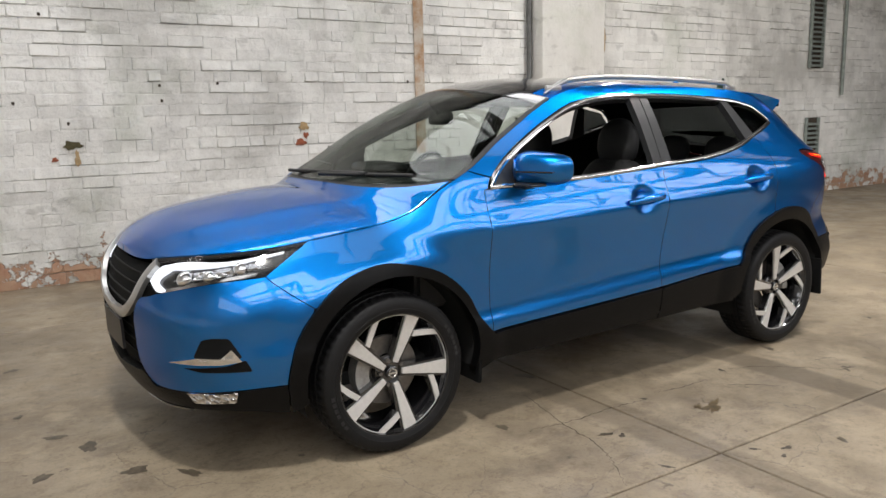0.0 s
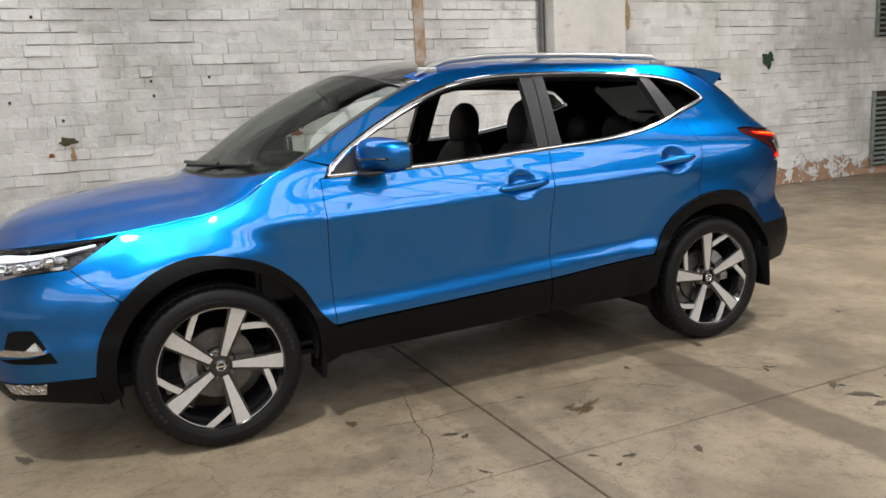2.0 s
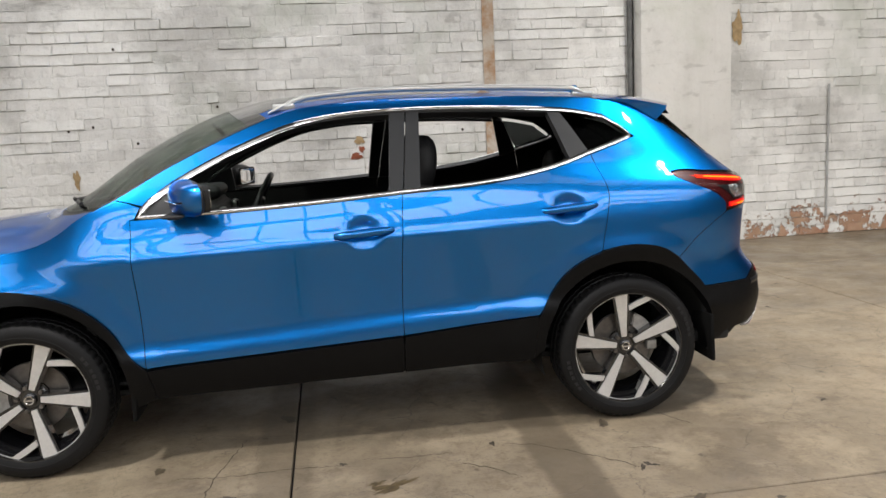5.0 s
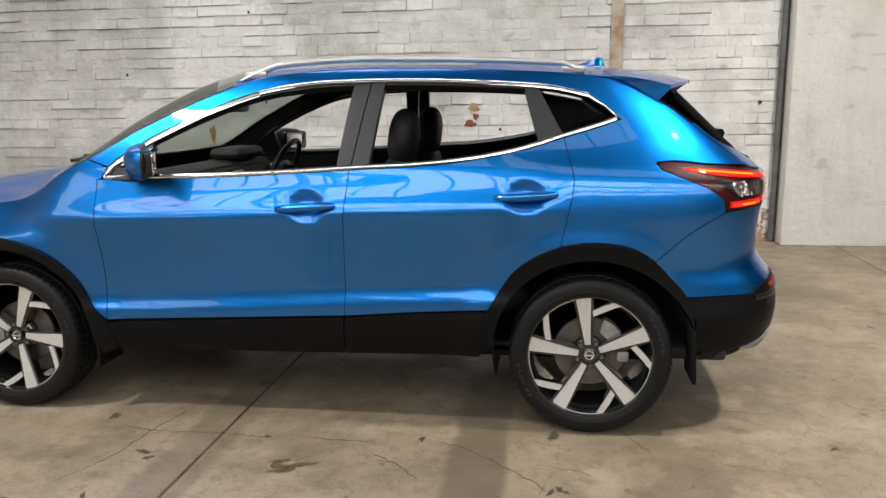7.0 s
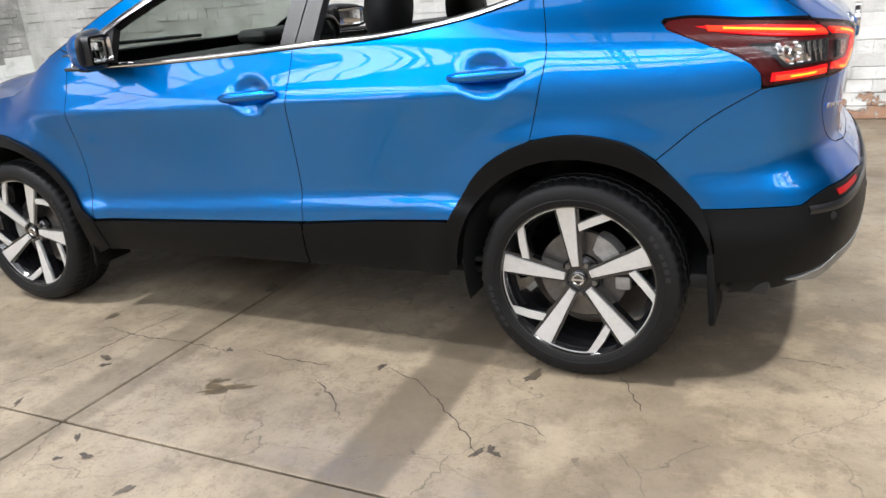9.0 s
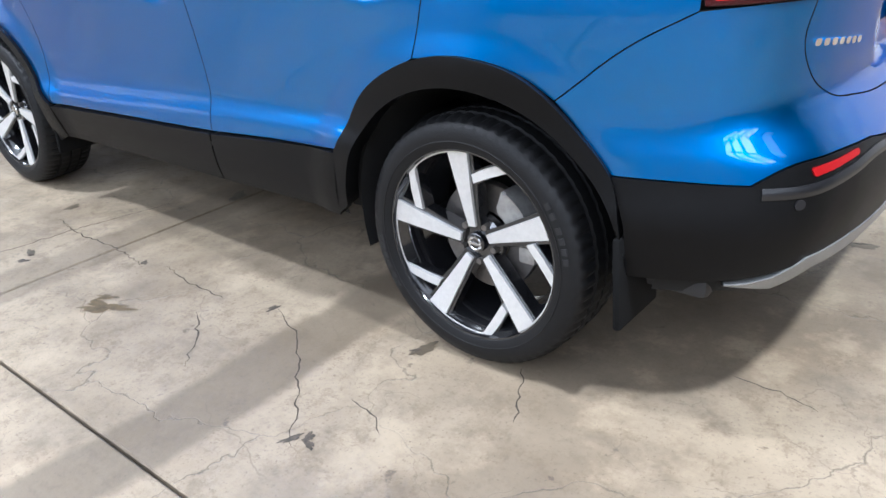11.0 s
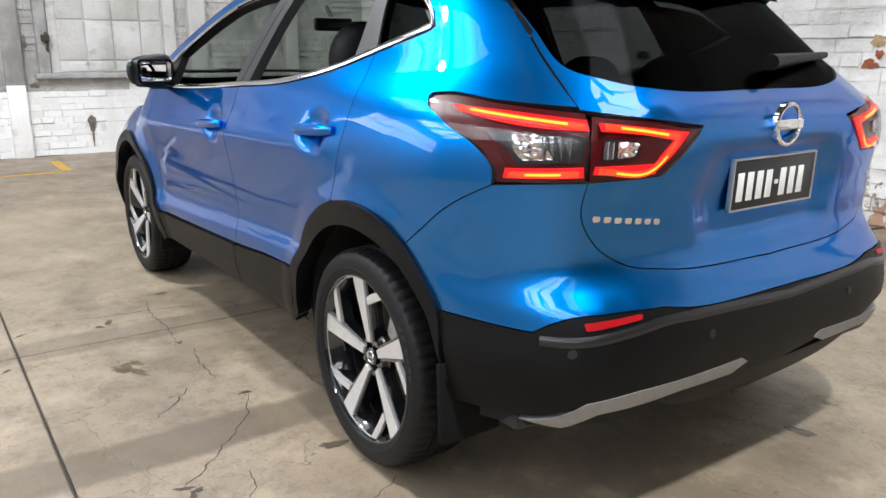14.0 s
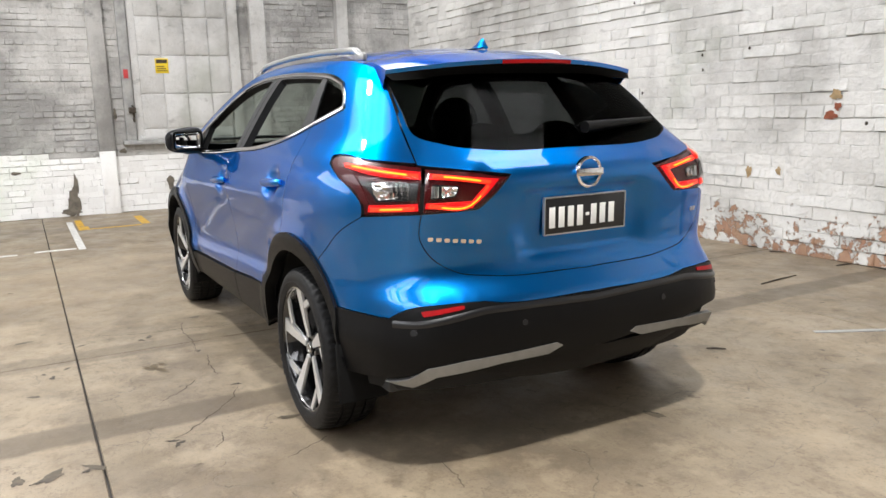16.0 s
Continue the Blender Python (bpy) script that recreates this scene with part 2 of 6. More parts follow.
# ---- body surface: s runs round the plan outline from the nose to the tail, z is the height ----
def smooth(a, b, v):
    q = np.clip((v - a) / (b - a), 0, 1)
    return q * q * (3 - 2 * q)


def curve(xs, ys, v):
    """A smooth curve through a few given heights (monotone Hermite)."""
    xs, ys, v = np.asarray(xs, float), np.asarray(ys, float), np.asarray(v, float)
    m = np.gradient(ys, xs)
    v = np.clip(v, xs[0], xs[-1])
    i = np.clip(np.searchsorted(xs, v) - 1, 0, len(xs) - 2)
    h = xs[i + 1] - xs[i]
    q = (v - xs[i]) / h
    return ((1 + 2 * q) * (1 - q) ** 2 * ys[i] + q * (1 - q) ** 2 * h * m[i]
            + q * q * (3 - 2 * q) * ys[i + 1] + q * q * (q - 1) * h * m[i + 1])


def outline_table():
    """Plan of the left half: nose, side and tail."""
    th = np.linspace(0, math.pi / 2, 6000)
    xf, yf = -2.25 * np.cos(th) ** (2 / 12.0), 0.9 * np.sin(th) ** (2 / 2.6)
    px, py = (0, .6, 1.2, 1.45, 1.65, 1.82, 1.91, 1.985, 2.03, 2.057, 2.068, 2.072), (1, 1, .999, .989, .965, .910, .858, .775, .65, .48, .26, 0)
    d = np.concatenate(([0], np.cumsum(np.hypot(np.diff(px), .9 * np.diff(py)))))
    q = np.linspace(0, d[-1], 3000)
    xr, yr = curve(d, px, q), .9 * curve(d, py, q)
    for _ in range(400):  # ease the joints between the arcs
        xr[1:-1], yr[1:-1] = (xr[:-2] + 2 * xr[1:-1] + xr[2:]) / 4, (yr[:-2] + 2 * yr[1:-1] + yr[2:]) / 4
    xs, ys = np.concatenate((xf, xr[1:])), np.concatenate((yf, yr[1:]))
    ss = np.concatenate(([0], np.cumsum(np.hypot(np.diff(xs), np.diff(ys)))))
    return ss - np.interp(0, xs, ss), xs, ys


OUT_S, OUT_X, OUT_Y = outline_table()
S_NOSE, S_TAIL = OUT_S[0], OUT_S[-1]
PROFILE_Z = (.15, .28, .38, .45, .495, .515, .555, .58, .66, .75, .85, .905, .93, .955, 1.0, 1.04, 1.08, 1.12, 1.2, 1.3, 1.4, 1.48, 1.53, 1.57)
PROFILE_Y = (.80, .83, .86, .870, .8725, .870, .859, .855, .858, .869, .887, .898, .901, .894, .874, .858, .845, .832, .79, .732, .668, .608, .56, .49)
QUARTER_Z = (.65, .75, .82, .88, .94, 1.0, 1.05, 1.10, 1.13, 1.17, 1.22, 1.3, 1.35)
QUARTER_Y = (.862, .873, .882, .8845, .880, .870, .858, .842, .828, .802, .772, .730, .70)
NOSE_Z, NOSE_X = (.15, .22, .3, .4, .55, .7, .82, .9, 1.0), (2.0, 2.12, 2.21, 2.24, 2.25, 2.25, 2.21, 2.14, 2.04)
TAIL_Z = (.2, .3, .4, .48, .56, .61, .66, .70, .74, .82, .9, .97, 1.03, 1.085, 1.11, 1.2, 1.3, 1.4, 1.5, 1.57)
TAIL_X = (2.0, 2.1, 2.162, 2.182, 2.186, 2.178, 2.160, 2.127, 2.104, 2.099, 2.104, 2.115, 2.121, 2.110, 2.083, 1.988, 1.891, 1.791, 1.686, 1.606)


# line where the bonnet, the windscreen and the roof meet the side
EDGE_S = (S_NOSE, -2.525, -2.37, -2.02, -1.69, -1.425, -1.263, -1.2, -1.13, -1.06, -.97, -.9, -.83, -.707, -.56, -.418, -.172, .1, .6, 1.14, 1.5, 1.75)
EDGE_Z = (.85, .856, .873, .902, .928, .955, .978, .999, 1.036, 1.084, 1.132, 1.164, 1.201, 1.272, 1.345, 1.412, 1.503, 1.54, 1.543, 1.52, 1.50, 1.485)


def edge_z(s):
    return curve(EDGE_S, EDGE_Z, s)


def surf(s, z):
    """Points of the left half of the body skin."""
    s, z = np.asarray(s, float), np.asarray(z, float)
    xr, yr = np.interp(s, OUT_S, OUT_X), np.interp(s, OUT_S, OUT_Y)
    push = np.where(xr < 0, -(curve(NOSE_Z, NOSE_X, z) - 2.25) * smooth(1.2, 2.25, -xr),
                    (curve(TAIL_Z, TAIL_X, z) - 2.1) * np.where(z < .815, smooth(1.55, 2.05, xr), smooth(1.1, 2.1, xr) ** 0.8))
    x = xr + push
    zz = z - 0.03 * np.clip(xr, -1, 1.6) * np.exp(-((z - .95) / .15) ** 2) - (.014 + .06 * np.clip(xr, -.8, .9)) * smooth(1.15, .85, np.abs(xr)) * np.exp(-((z - .56) / .09) ** 2)
    y = curve(PROFILE_Z, PROFILE_Y, zz)
    # the rear quarter rounds out into a broad haunch that ends at a crease level with the lamp
    haunch = curve(QUARTER_Z, QUARTER_Y, z)
    k = smooth(.98, 1.28, xr) * smooth(.70, .80, z) * smooth(1.30, 1.18, z)
    y = y * (1 - k) + k * haunch
    # the crease low on the doors fades out at the fenders
    fade = smooth(.75, 1.2, np.abs(xr)) * np.exp(-((z - .58) / .1) ** 2)
    y = y + .0135 * fade
    # front wings roll over to the bonnet
    ze = edge_z(s)
    full = smooth(-1.95, -1.35, xr)
    wing = .876 + .006 * full - .115 * np.clip((z - ze + .33) / .33, 0, 1.3) ** (1.9 + .6 * full)
    k = smooth(-.74, -1.42, xr) * smooth(.48, .78, z)
    y = y * (1 - k) + k * wing
    # flared arches and rear haunch
    for cx in (-1.323, 1.323):
        d = np.hypot(xr - cx, z - .34)
        y = y + (.016 if cx < 0 else .019) * smooth(.60, .47, d) * smooth(.26, .36, d) * smooth(.93, .80, z) * smooth(1.90, 1.55, xr)
    y = y + .008 * np.exp(-((xr - 1.5) / .4) ** 2 - ((z - 1.0) / .12) ** 2)
    y = y + .024 * smooth(1.45, 1.9, xr) * smooth(.80, .50, z)
    # cabin narrows to the rear
    y = y * (1 - .05 * smooth(.2, 1.7, xr) * smooth(1.05, 1.3, z))
    # cups behind the door handles
    for hx, hz in ((.128, .962), (1.052, 1.010)):
        y = y - .025 * np.exp(-(np.hypot((xr - hx) / .074, (z - hz) / .056)) ** 4)
    y = -yr / .9 * y
    # recessed panel for the number plate
    x = x - .020 * smooth(.36, .24, np.abs(y) + .35 * np.abs(z - .9)) * smooth(.765, .80, z) * smooth(1.035, 1.0, z) * (xr > 1.5)
    # fold across the tailgate above the badge
    x = x + .009 * smooth(1.088, 1.102, z) * smooth(1.16, 1.12, z) * smooth(.60, .45, np.abs(y)) * (xr > 1.5)
    return np.stack((x, y, z), -1)


def skin(s, z):
    """Body skin all round: past the tail or the nose s runs on to the right-hand side."""
    s, z = np.asarray(s, float), np.asarray(z, float)
    over, under = s > S_TAIL, s < S_NOSE
    p = surf(np.where(over, 2 * S_TAIL - s, np.where(under, 2 * S_NOSE - s, s)), z)
    p[..., 1] *= np.where(over | under, -1, 1)
    return p


def skin_normal(s, z):
    e = 3e-3
    n = np.cross(skin(s + e, z) - skin(s - e, z), skin(s, z + e) - skin(s, z - e))
    return n / np.maximum(np.linalg.norm(n, axis=-1, keepdims=True), 1e-9)


def sides(name, verts, faces, normals, mat, parent, label, both, **kw):
    """One object, or a left one and its right-hand twin."""
    obs = [part(name, verts, faces, mat, parent, label, normals, **kw)]
    if both:
        flip = np.array((1, -1, 1))
        obs.append(part(name, verts * flip, [f[::-1] for f in faces], mat, TWIN.get(parent.name, parent), label, normals * flip, **kw))
        TWIN[obs[0].name] = obs[1]
    return obs[0]


TWIN = {}


def panel(name, loop, mat, parent, label="", lift=0.0, depth=0.02, gap=0.0016, both=True, step=0.03, inner=None, dome=0.0):
    """A piece of the body skin inside a loop of (s, z), with its edge turned in."""
    loop = np.asarray(loop, float)
    if gap:
        loop = inset(loop, gap)
    uv, tris = fill(loop, step)
    n = skin_normal(uv[:, 0], uv[:, 1])
    p = skin(uv[:, 0], uv[:, 1])
    up = lift
    if dome:
        d = np.min(np.linalg.norm(uv[:, None] - loop[None], axis=2), axis=1)
        up = lift + dome * smooth(0, .05, d)[:, None]
    p = p + n * up
    k = len(p)
    # orient triangles outwards
    faces = []
    for a, b, c in tris:
        fn = np.cross(p[b] - p[a], p[c] - p[a])
        faces.append((a, b, c) if fn @ n[a] > 0 else (a, c, b))
    q = p - n * depth
    verts, normals = [p, q], [n, -n]
    faces += [tuple(i + k for i in f[::-1]) for f in faces]
    index = [0] * (len(faces) // 2) + [1] * (len(faces) // 2)
    # rim with its own normals
    m = len(loop)
    ring = [int(np.argmin(np.sum((uv - w) ** 2, axis=1))) for w in loop]
    e = np.roll(p[ring], -1, 0) - np.roll(p[ring], 1, 0)
    side = np.cross(e, n[ring])
    mid = uv[ring].mean(0)
    side /= np.maximum(np.linalg.norm(side, axis=1, keepdims=True), 1e-9)
    area2 = np.sum(loop[:, 0] * np.roll(loop[:, 1], -1) - np.roll(loop[:, 0], -1) * loop[:, 1])
    if area2 < 0:
        side = -side
    verts += [p[ring], q[ring]]
    normals += [side, side]
    base = 2 * k
    for i in range(m):
        j = (i + 1) % m
        f = (base + i, base + m + i, base + m + j, base + j)
        faces.append(f if area2 > 0 else f[::-1])
        # painted panels get black edges, for the shade in the shut lines
        index.append(1 if mat is PAINT else 0)
    return sides(name, np.concatenate(verts), faces, np.concatenate(normals), mat, parent, label, both,
                 mats=[mat, inner or SHUT], index=index)


def strip(name, line, width, mat, parent, label="", lift=0.004, both=True, thick=0.008, closed=False):
    """A raised moulding along a line of (s, z)."""
    p = np.asarray(line, float)
    if closed:
        e = np.roll(p, -1, 0) - np.roll(p, 1, 0)
    else:
        e = np.gradient(p, axis=0)
    e /= np.maximum(np.linalg.norm(e, axis=1, keepdims=True), 1e-9)
    w = np.stack((-e[:, 1], e[:, 0]), -1)
    rows = []
    for a, h in ((-1, -thick), (-1, 0), (-.5, .6), (0, 1), (.5, .6), (1, 0), (1, -thick)):
        uv = p + w * (a * width / 2)
        n = skin_normal(uv[:, 0], uv[:, 1])
        rows.append(skin(uv[:, 0], uv[:, 1]) + n * (lift + (h if h < 0 else h * min(.004, width * .2))))
    r = np.array(rows)
    m, k = len(p), len(rows)
    verts = r.transpose(1, 0, 2).reshape(-1, 3)
    faces = []
    for i in range(m if closed else m - 1):
        j = (i + 1) % m
        for a in range(k - 1):
            faces.append((i * k + a, j * k + a, j * k + a + 1, i * k + a + 1))
    if not closed:
        faces += [tuple(range(k)), tuple(range((m - 1) * k, m * k))[::-1]]
    obs = []
    for flip in ((1, -1) if both else (1,)):
        bm = bmesh.new()
        vs = [bm.verts.new((v[0], v[1] * flip, v[2])) for v in verts]
        for f in faces:
            bm.faces.new([vs[i] for i in (f if flip > 0 else f[::-1])])
        obs.append(bm_part(name, bm, mat, parent if flip > 0 else TWIN.get(parent.name, parent), label, 60))
    if both:
        TWIN[obs[0].name] = obs[1]
    return obs[0]


# ---- upper surfaces: bonnet, windscreen and roof span from one side's edge line to the other's ----
RISE_X = (-2.25, -2.15, -2.0, -1.75, -1.4, -1.15, -1.0, -.8, -.5, -.2, .2, .8, 1.3, 1.7)
RISE_Z = (0, .05, .095, .122, .115, .068, .01, .055, .095, .085, .06, .06, .055, .045)
RISE_D = (0, 0, 0, 0, -.03, -.16, -.24, -.22, -.17, -.12, -.02, 0, 0, 0)


def top(s, t):
    """Upper surface: s along the edge line, t from -1 at the left edge to 1 at the right."""
    s, t = np.asarray(s, float), np.asarray(t, float)
    e = surf(s, edge_z(s))
    x, y, z = e[..., 0], e[..., 1], e[..., 2]
    f = 1 - np.abs(t) ** 2.2
    bon = smooth(-1.1, -1.3, x)
    dz = curve(RISE_X, RISE_Z, x) * f + bon * .009 * smooth(.74, .56, np.abs(t)) * smooth(-2.2, -1.9, x)
    return np.stack((x + curve(RISE_X, RISE_D, x) * f, -y * t, z + dz), -1)


def top_panel(name, s0, s1, t0, t1, mat, parent, label="", lift=0.0, depth=0.012, ns=None, nt=None, both=False, inner=None):
    ns = ns or 28
    nt = nt or max(4, int(abs(t1 - t0) * .8 / .035))
    q, t = np.meshgrid(np.linspace(0, 1, ns), np.linspace(t0, t1, nt), indexing="ij")
    a = s0(t) if callable(s0) else s0
    s = a + ((s1(t) if callable(s1) else s1) - a) * q
    e = 2e-3
    n = np.cross(top(s, t + e) - top(s, t - e), top(s + e, t) - top(s - e, t))
    n = -n / np.maximum(np.linalg.norm(n, axis=-1, keepdims=True), 1e-9)
    n = np.where(n[..., 2:3] < 0, -n, n)
    p = top(s, t) + n * lift
    q = p - n * depth
    k = ns * nt
    verts = np.concatenate((p.reshape(-1, 3), q.reshape(-1, 3)))
    normals = np.concatenate((n.reshape(-1, 3), -n.reshape(-1, 3)))
    faces = []
    for i in range(ns - 1):
        for j in range(nt - 1):
            a = i * nt + j
            faces.append((a, a + nt, a + nt + 1, a + 1))
    fn = np.cross(verts[faces[0][1]] - verts[faces[0][0]], verts[faces[0][3]] - verts[faces[0][0]])
    if fn @ normals[faces[0][0]] < 0:
        faces = [f[::-1] for f in faces]
    m = len(faces)
    faces += [tuple(i + k for i in f[::-1]) for f in faces]
    rim = [j for j in range(nt)] + [i * nt + nt - 1 for i in range(1, ns)] + [(ns - 1) * nt + j for j in range(nt - 2, -1, -1)] + [i * nt for i in range(ns - 2, 0, -1)]
    for a, b in zip(rim, rim[1:] + rim[:1]):
        faces.append((a, b, b + k, a + k))
    index = [0] * m + [1] * m + [0] * len(rim)
    return sides(name, verts, faces, normals, mat, parent, label, both, mats=[mat, inner or SHUT], index=index)


# ---- the car ----
car = tagged(new("car"), "metallic blue compact SUV parked on the concrete floor", "car")

WIN_TOP = ((-.815, 1.078), (-.785, 1.132), (-.716, 1.190), (-.63, 1.243), (-.49, 1.315), (-.33, 1.386), (-.160, 1.447), (.098, 1.488), (.338, 1.496), (.878, 1.482), (1.094, 1.466), (1.40, 1.425), (1.555, 1.318))
WIN_LOW = ((1.555, 1.318), (1.214, 1.246), (1.004, 1.190), (.758, 1.149), (.308, 1.119), (-.274, 1.089), (-.815, 1.078))
GAP_FRONT = ((-.838, 1.078), (-.838, .916), (-.832, .70), (-.826, .446))
GAP_MID = ((.308, 1.119), (.290, .886), (.282, .70), (.278, .494))
GAP_REAR = ((1.214, 1.246), (1.244, 1.078), (1.226, .964), (1.196, .816))
ARCH_F = ((-1.799, 0.394), (-1.763, 0.538), (-1.685, 0.658), (-1.559, 0.766), (-1.401, .814), (-1.239, .800), (-1.085, .742), (-.962, .632), (-.888, .505), (-.826, .440))
ARCH_R = ((.896, .540), (1.028, .724), (1.196, .812), (1.358, .832), (1.513, 0.796), (1.633, 0.688), (1.693, 0.604), (1.717, 0.502), (1.729, 0.37))


def build_body():
    tip = spline(WIN_TOP[-3:])
    arch_f, arch_r = spline(ARCH_F), spline(ARCH_R)
    gf, gm, gr = spline(GAP_FRONT), spline(GAP_MID), spline(GAP_REAR)
    edge = lambda a, b, k=40: np.stack((np.linspace(a, b, k), edge_z(np.linspace(a, b, k))), -1)

    # doors
    low = spline(WIN_LOW[1:])
    mid_low = np.array([q for q in low if q[0] <= .30])
    fd = join(gf, dense(np.array([(-.826, .446), (.278, .494)]))[:40], gm[::-1], mid_low, [(-.838, 1.078)])
    front_door = panel("front_door", fd, PAINT, car, "blue front door with a low crease, window down", depth=.03, step=.02)
    rear_low = np.array([q for q in low if q[0] >= .315])
    fr = [q for q in arch_r if q[0] < 1.19]
    rd = join(gm, [(.278, .494), (.58, .517), (.896, .540)], fr, gr[::-1], rear_low, [(.308, 1.119)])
    rear_door = panel("rear_door", rd, PAINT, car, "blue rear door cut away at the wheel arch, window down", depth=.03, step=.02)

    seam = spline(((1.575, .755), (1.741, .886), (1.849, .946)))
    foot = spline(((1.575, .755), (1.633, .688), (1.693, .604)))
    # wing, quarter panel and roof side
    fa = [q for q in arch_f if -1.665 < q[0] < -.83]
    wing = join(gf, fa[::-1], spline(((-1.673, 0.682), (-1.859, 0.814))), spline(((-1.859, 0.814), (-1.763, 0.886), (-1.691, 0.934))),
                edge(-1.69, -.9, 36), [(-.795, 1.129), (-.82, 1.080)])
    panel("front_wing", wing, PAINT, car, depth=.02)
    ra = [q for q in arch_r if 1.2 < q[0] < 1.562]
    quarter = join(spline(WIN_TOP[1:-1]), [(1.555, 1.318)], [(1.4, 1.285), (1.214, 1.246)], gr, ra,
                   seam,
                   spline(((1.849, 0.946), (1.843, 0.982), (1.789, 1.03), (1.687, 1.078), (1.609, 1.12))),
                   spline(((1.609, 1.12), (1.603, 1.144), (1.639, 1.15), (1.849, 1.138), (2.047, 1.126))),
                   spline(((2.047, 1.126), (1.975, 1.234), (1.927, 1.33), (1.849, 1.432), (1.741, 1.492))),
                   edge(1.75, -.9, 90))
    panel("quarter_panel", quarter, PAINT, car, "blue rear quarter, roof side and pillar pressing", depth=.02, step=.035)

    # window surround, panes and black pillars
    chrome_line = join(spline(WIN_TOP[:-1]), spline(((1.40, 1.425), (1.50, 1.375))), [(1.537, 1.336), (1.537, 1.324), (1.525, 1.312)], spline(((1.525, 1.312), *WIN_LOW[1:])))
    strip("window_chrome", inset(chrome_line, .009), .016, CHROME, car, "polished chrome moulding round the side windows", lift=.006, closed=True)
    strip("pillar_chrome", inset(chrome_line, .012)[2:40], .026, CHROME, car, "broad polished chrome on the screen pillar", lift=.0055)
    # glass openings
    b0, b1 = .30, .425
    topz = lambda s: float(curve([q[0] for q in WIN_TOP[:-1]], [q[1] for q in WIN_TOP[:-1]], s)) - .024
    lowz = lambda s: float(curve([q[0] for q in WIN_LOW[::-1]], [q[1] for q in WIN_LOW[::-1]], s)) + .022
    lean = -.045
    def opening(a, b, la=lean, lb=lean):
        k = 24
        up = [(a - la * 0 + (b - a) * i / k, topz(a + (b - a) * i / k)) for i in range(k + 1)]
        dn = [((b + lb) + ((a + la) - (b + lb)) * i / k, lowz((b + lb) + ((a + la) - (b + lb)) * i / k)) for i in range(k + 1)]
        return join(up, dn)
    rear = round_loop(opening(b1, 1.03, -.035, .07)[::4], .02)
    quart = round_loop(((1.10, 1.435), (1.385, 1.396), (1.507, 1.324), (1.215, 1.268), (1.155, 1.34)), .015)
    panel("quarter_window", quart, REARTINT, car, "dark fixed quarter glass", lift=-.008, depth=.004, gap=0, inner=REARTINT)
    # door frames round the openings
    def frame_piece(name, loop, par, mat, lab=""):
        panel(name, loop, mat, par, lab, lift=-.002, depth=.035, gap=.0008, inner=BLACK)
    t_in = lambda a, b, d=.0, k=24: [(q, topz(q) - d) for q in np.linspace(a, b, k)]
    t_out = lambda a, b, k=24: [(q, topz(q) + .014) for q in np.linspace(a, b, k)]
    l_in = lambda a, b, k=24: [(q, lowz(q)) for q in np.linspace(a, b, k)]
    l_out = lambda a, b, k=24: [(q, lowz(q) - .012) for q in np.linspace(a, b, k)]
    frame_piece("window_frame", join(t_out(-.60, b0 - .01), t_in(b0 - .015, -.60)), front_door, BLACK)
    frame_piece("window_frame", join(l_in(-.585, b0 - .05), l_out(b0 - .05, -.585)), front_door, BLACK)
    frame_piece("mirror_triangle", join([(-.792, 1.094)], [(q, topz(q) + .012) for q in np.linspace(-.77, -.60, 9)], [(-.598, topz(-.60)), (-.586, lowz(-.6))], [(-.586, 1.085)]), front_door, BLACK, "black corner trim behind the mirror")
    frame_piece("door_pillar", dense(np.array([(b0 - .013, topz(.29) + .01), (.362, topz(.36) + .012), (.312, 1.128), (b0 - .05, 1.127)])), front_door, PILLAR, "matt black pillar trim")
    frame_piece("door_pillar", dense(np.array([(.366, topz(.36) + .012), (b1, topz(.42) + .012), (b1 - .035, 1.131), (.316, 1.128)])), rear_door, PILLAR, "matt black pillar trim")
    frame_piece("window_frame", join(t_out(b1, 1.03), t_in(1.03, b1)), rear_door, BLACK)
    frame_piece("window_frame", join(l_in(b1 - .033, 1.095), l_out(1.095, b1 - .033)), rear_door, BLACK)
    frame_piece("door_pillar", dense(np.array([(1.032, topz(1.03) + .01), (1.095, 1.448), (1.212, 1.258), (1.100, 1.226)])), rear_door, PILLAR, "matt black pillar trim")

    # upper skins
    top_panel("bonnet", S_NOSE + .012, lambda t: -1.10 + .12 * np.abs(t) ** 4, -.984, .984, PAINT, car, "blue bonnet with two soft creases", nt=60, ns=64)
    top_panel("cowl_grille", lambda t: -1.096 + .12 * np.abs(t) ** 4, lambda t: -1.03 + .10 * np.abs(t) ** 4, -.985, .985, BLACK, car, "black plastic cowl below the windscreen", lift=-.006, nt=40, ns=6)
    top_panel("windscreen", lambda t: -1.052 + .10 * np.abs(t) ** 4, -.28, -.985, .985, GLASS, car, "clear laminated windscreen", depth=.005, inner=GLASS, nt=110, ns=80)
    top_panel("screen_border", -.34, -.26, -.985, .985, GLOSSBLACK, car, lift=.001, depth=.004, nt=40)
    top_panel("screen_seal", -.97, -.27, -1, -.972, BLACK, car, "black border and seal beside the windscreen", lift=.002, nt=4, ns=40, both=True, inner=BLACK)
    top_panel("roof_glass", -.275, .80, -.84, .84, GLOSSBLACK, car, "black glass panoramic roof panel", nt=40, inner=DASH)
    top_panel("roof_side", -.275, 1.5, -1, -.845, PAINT, car, nt=6, ns=60, both=True, inner=DASH)
    top_panel("roof_panel", .805, 1.5, -.843, .843, PAINT, car, "blue rear roof panel", nt=40, inner=DASH)

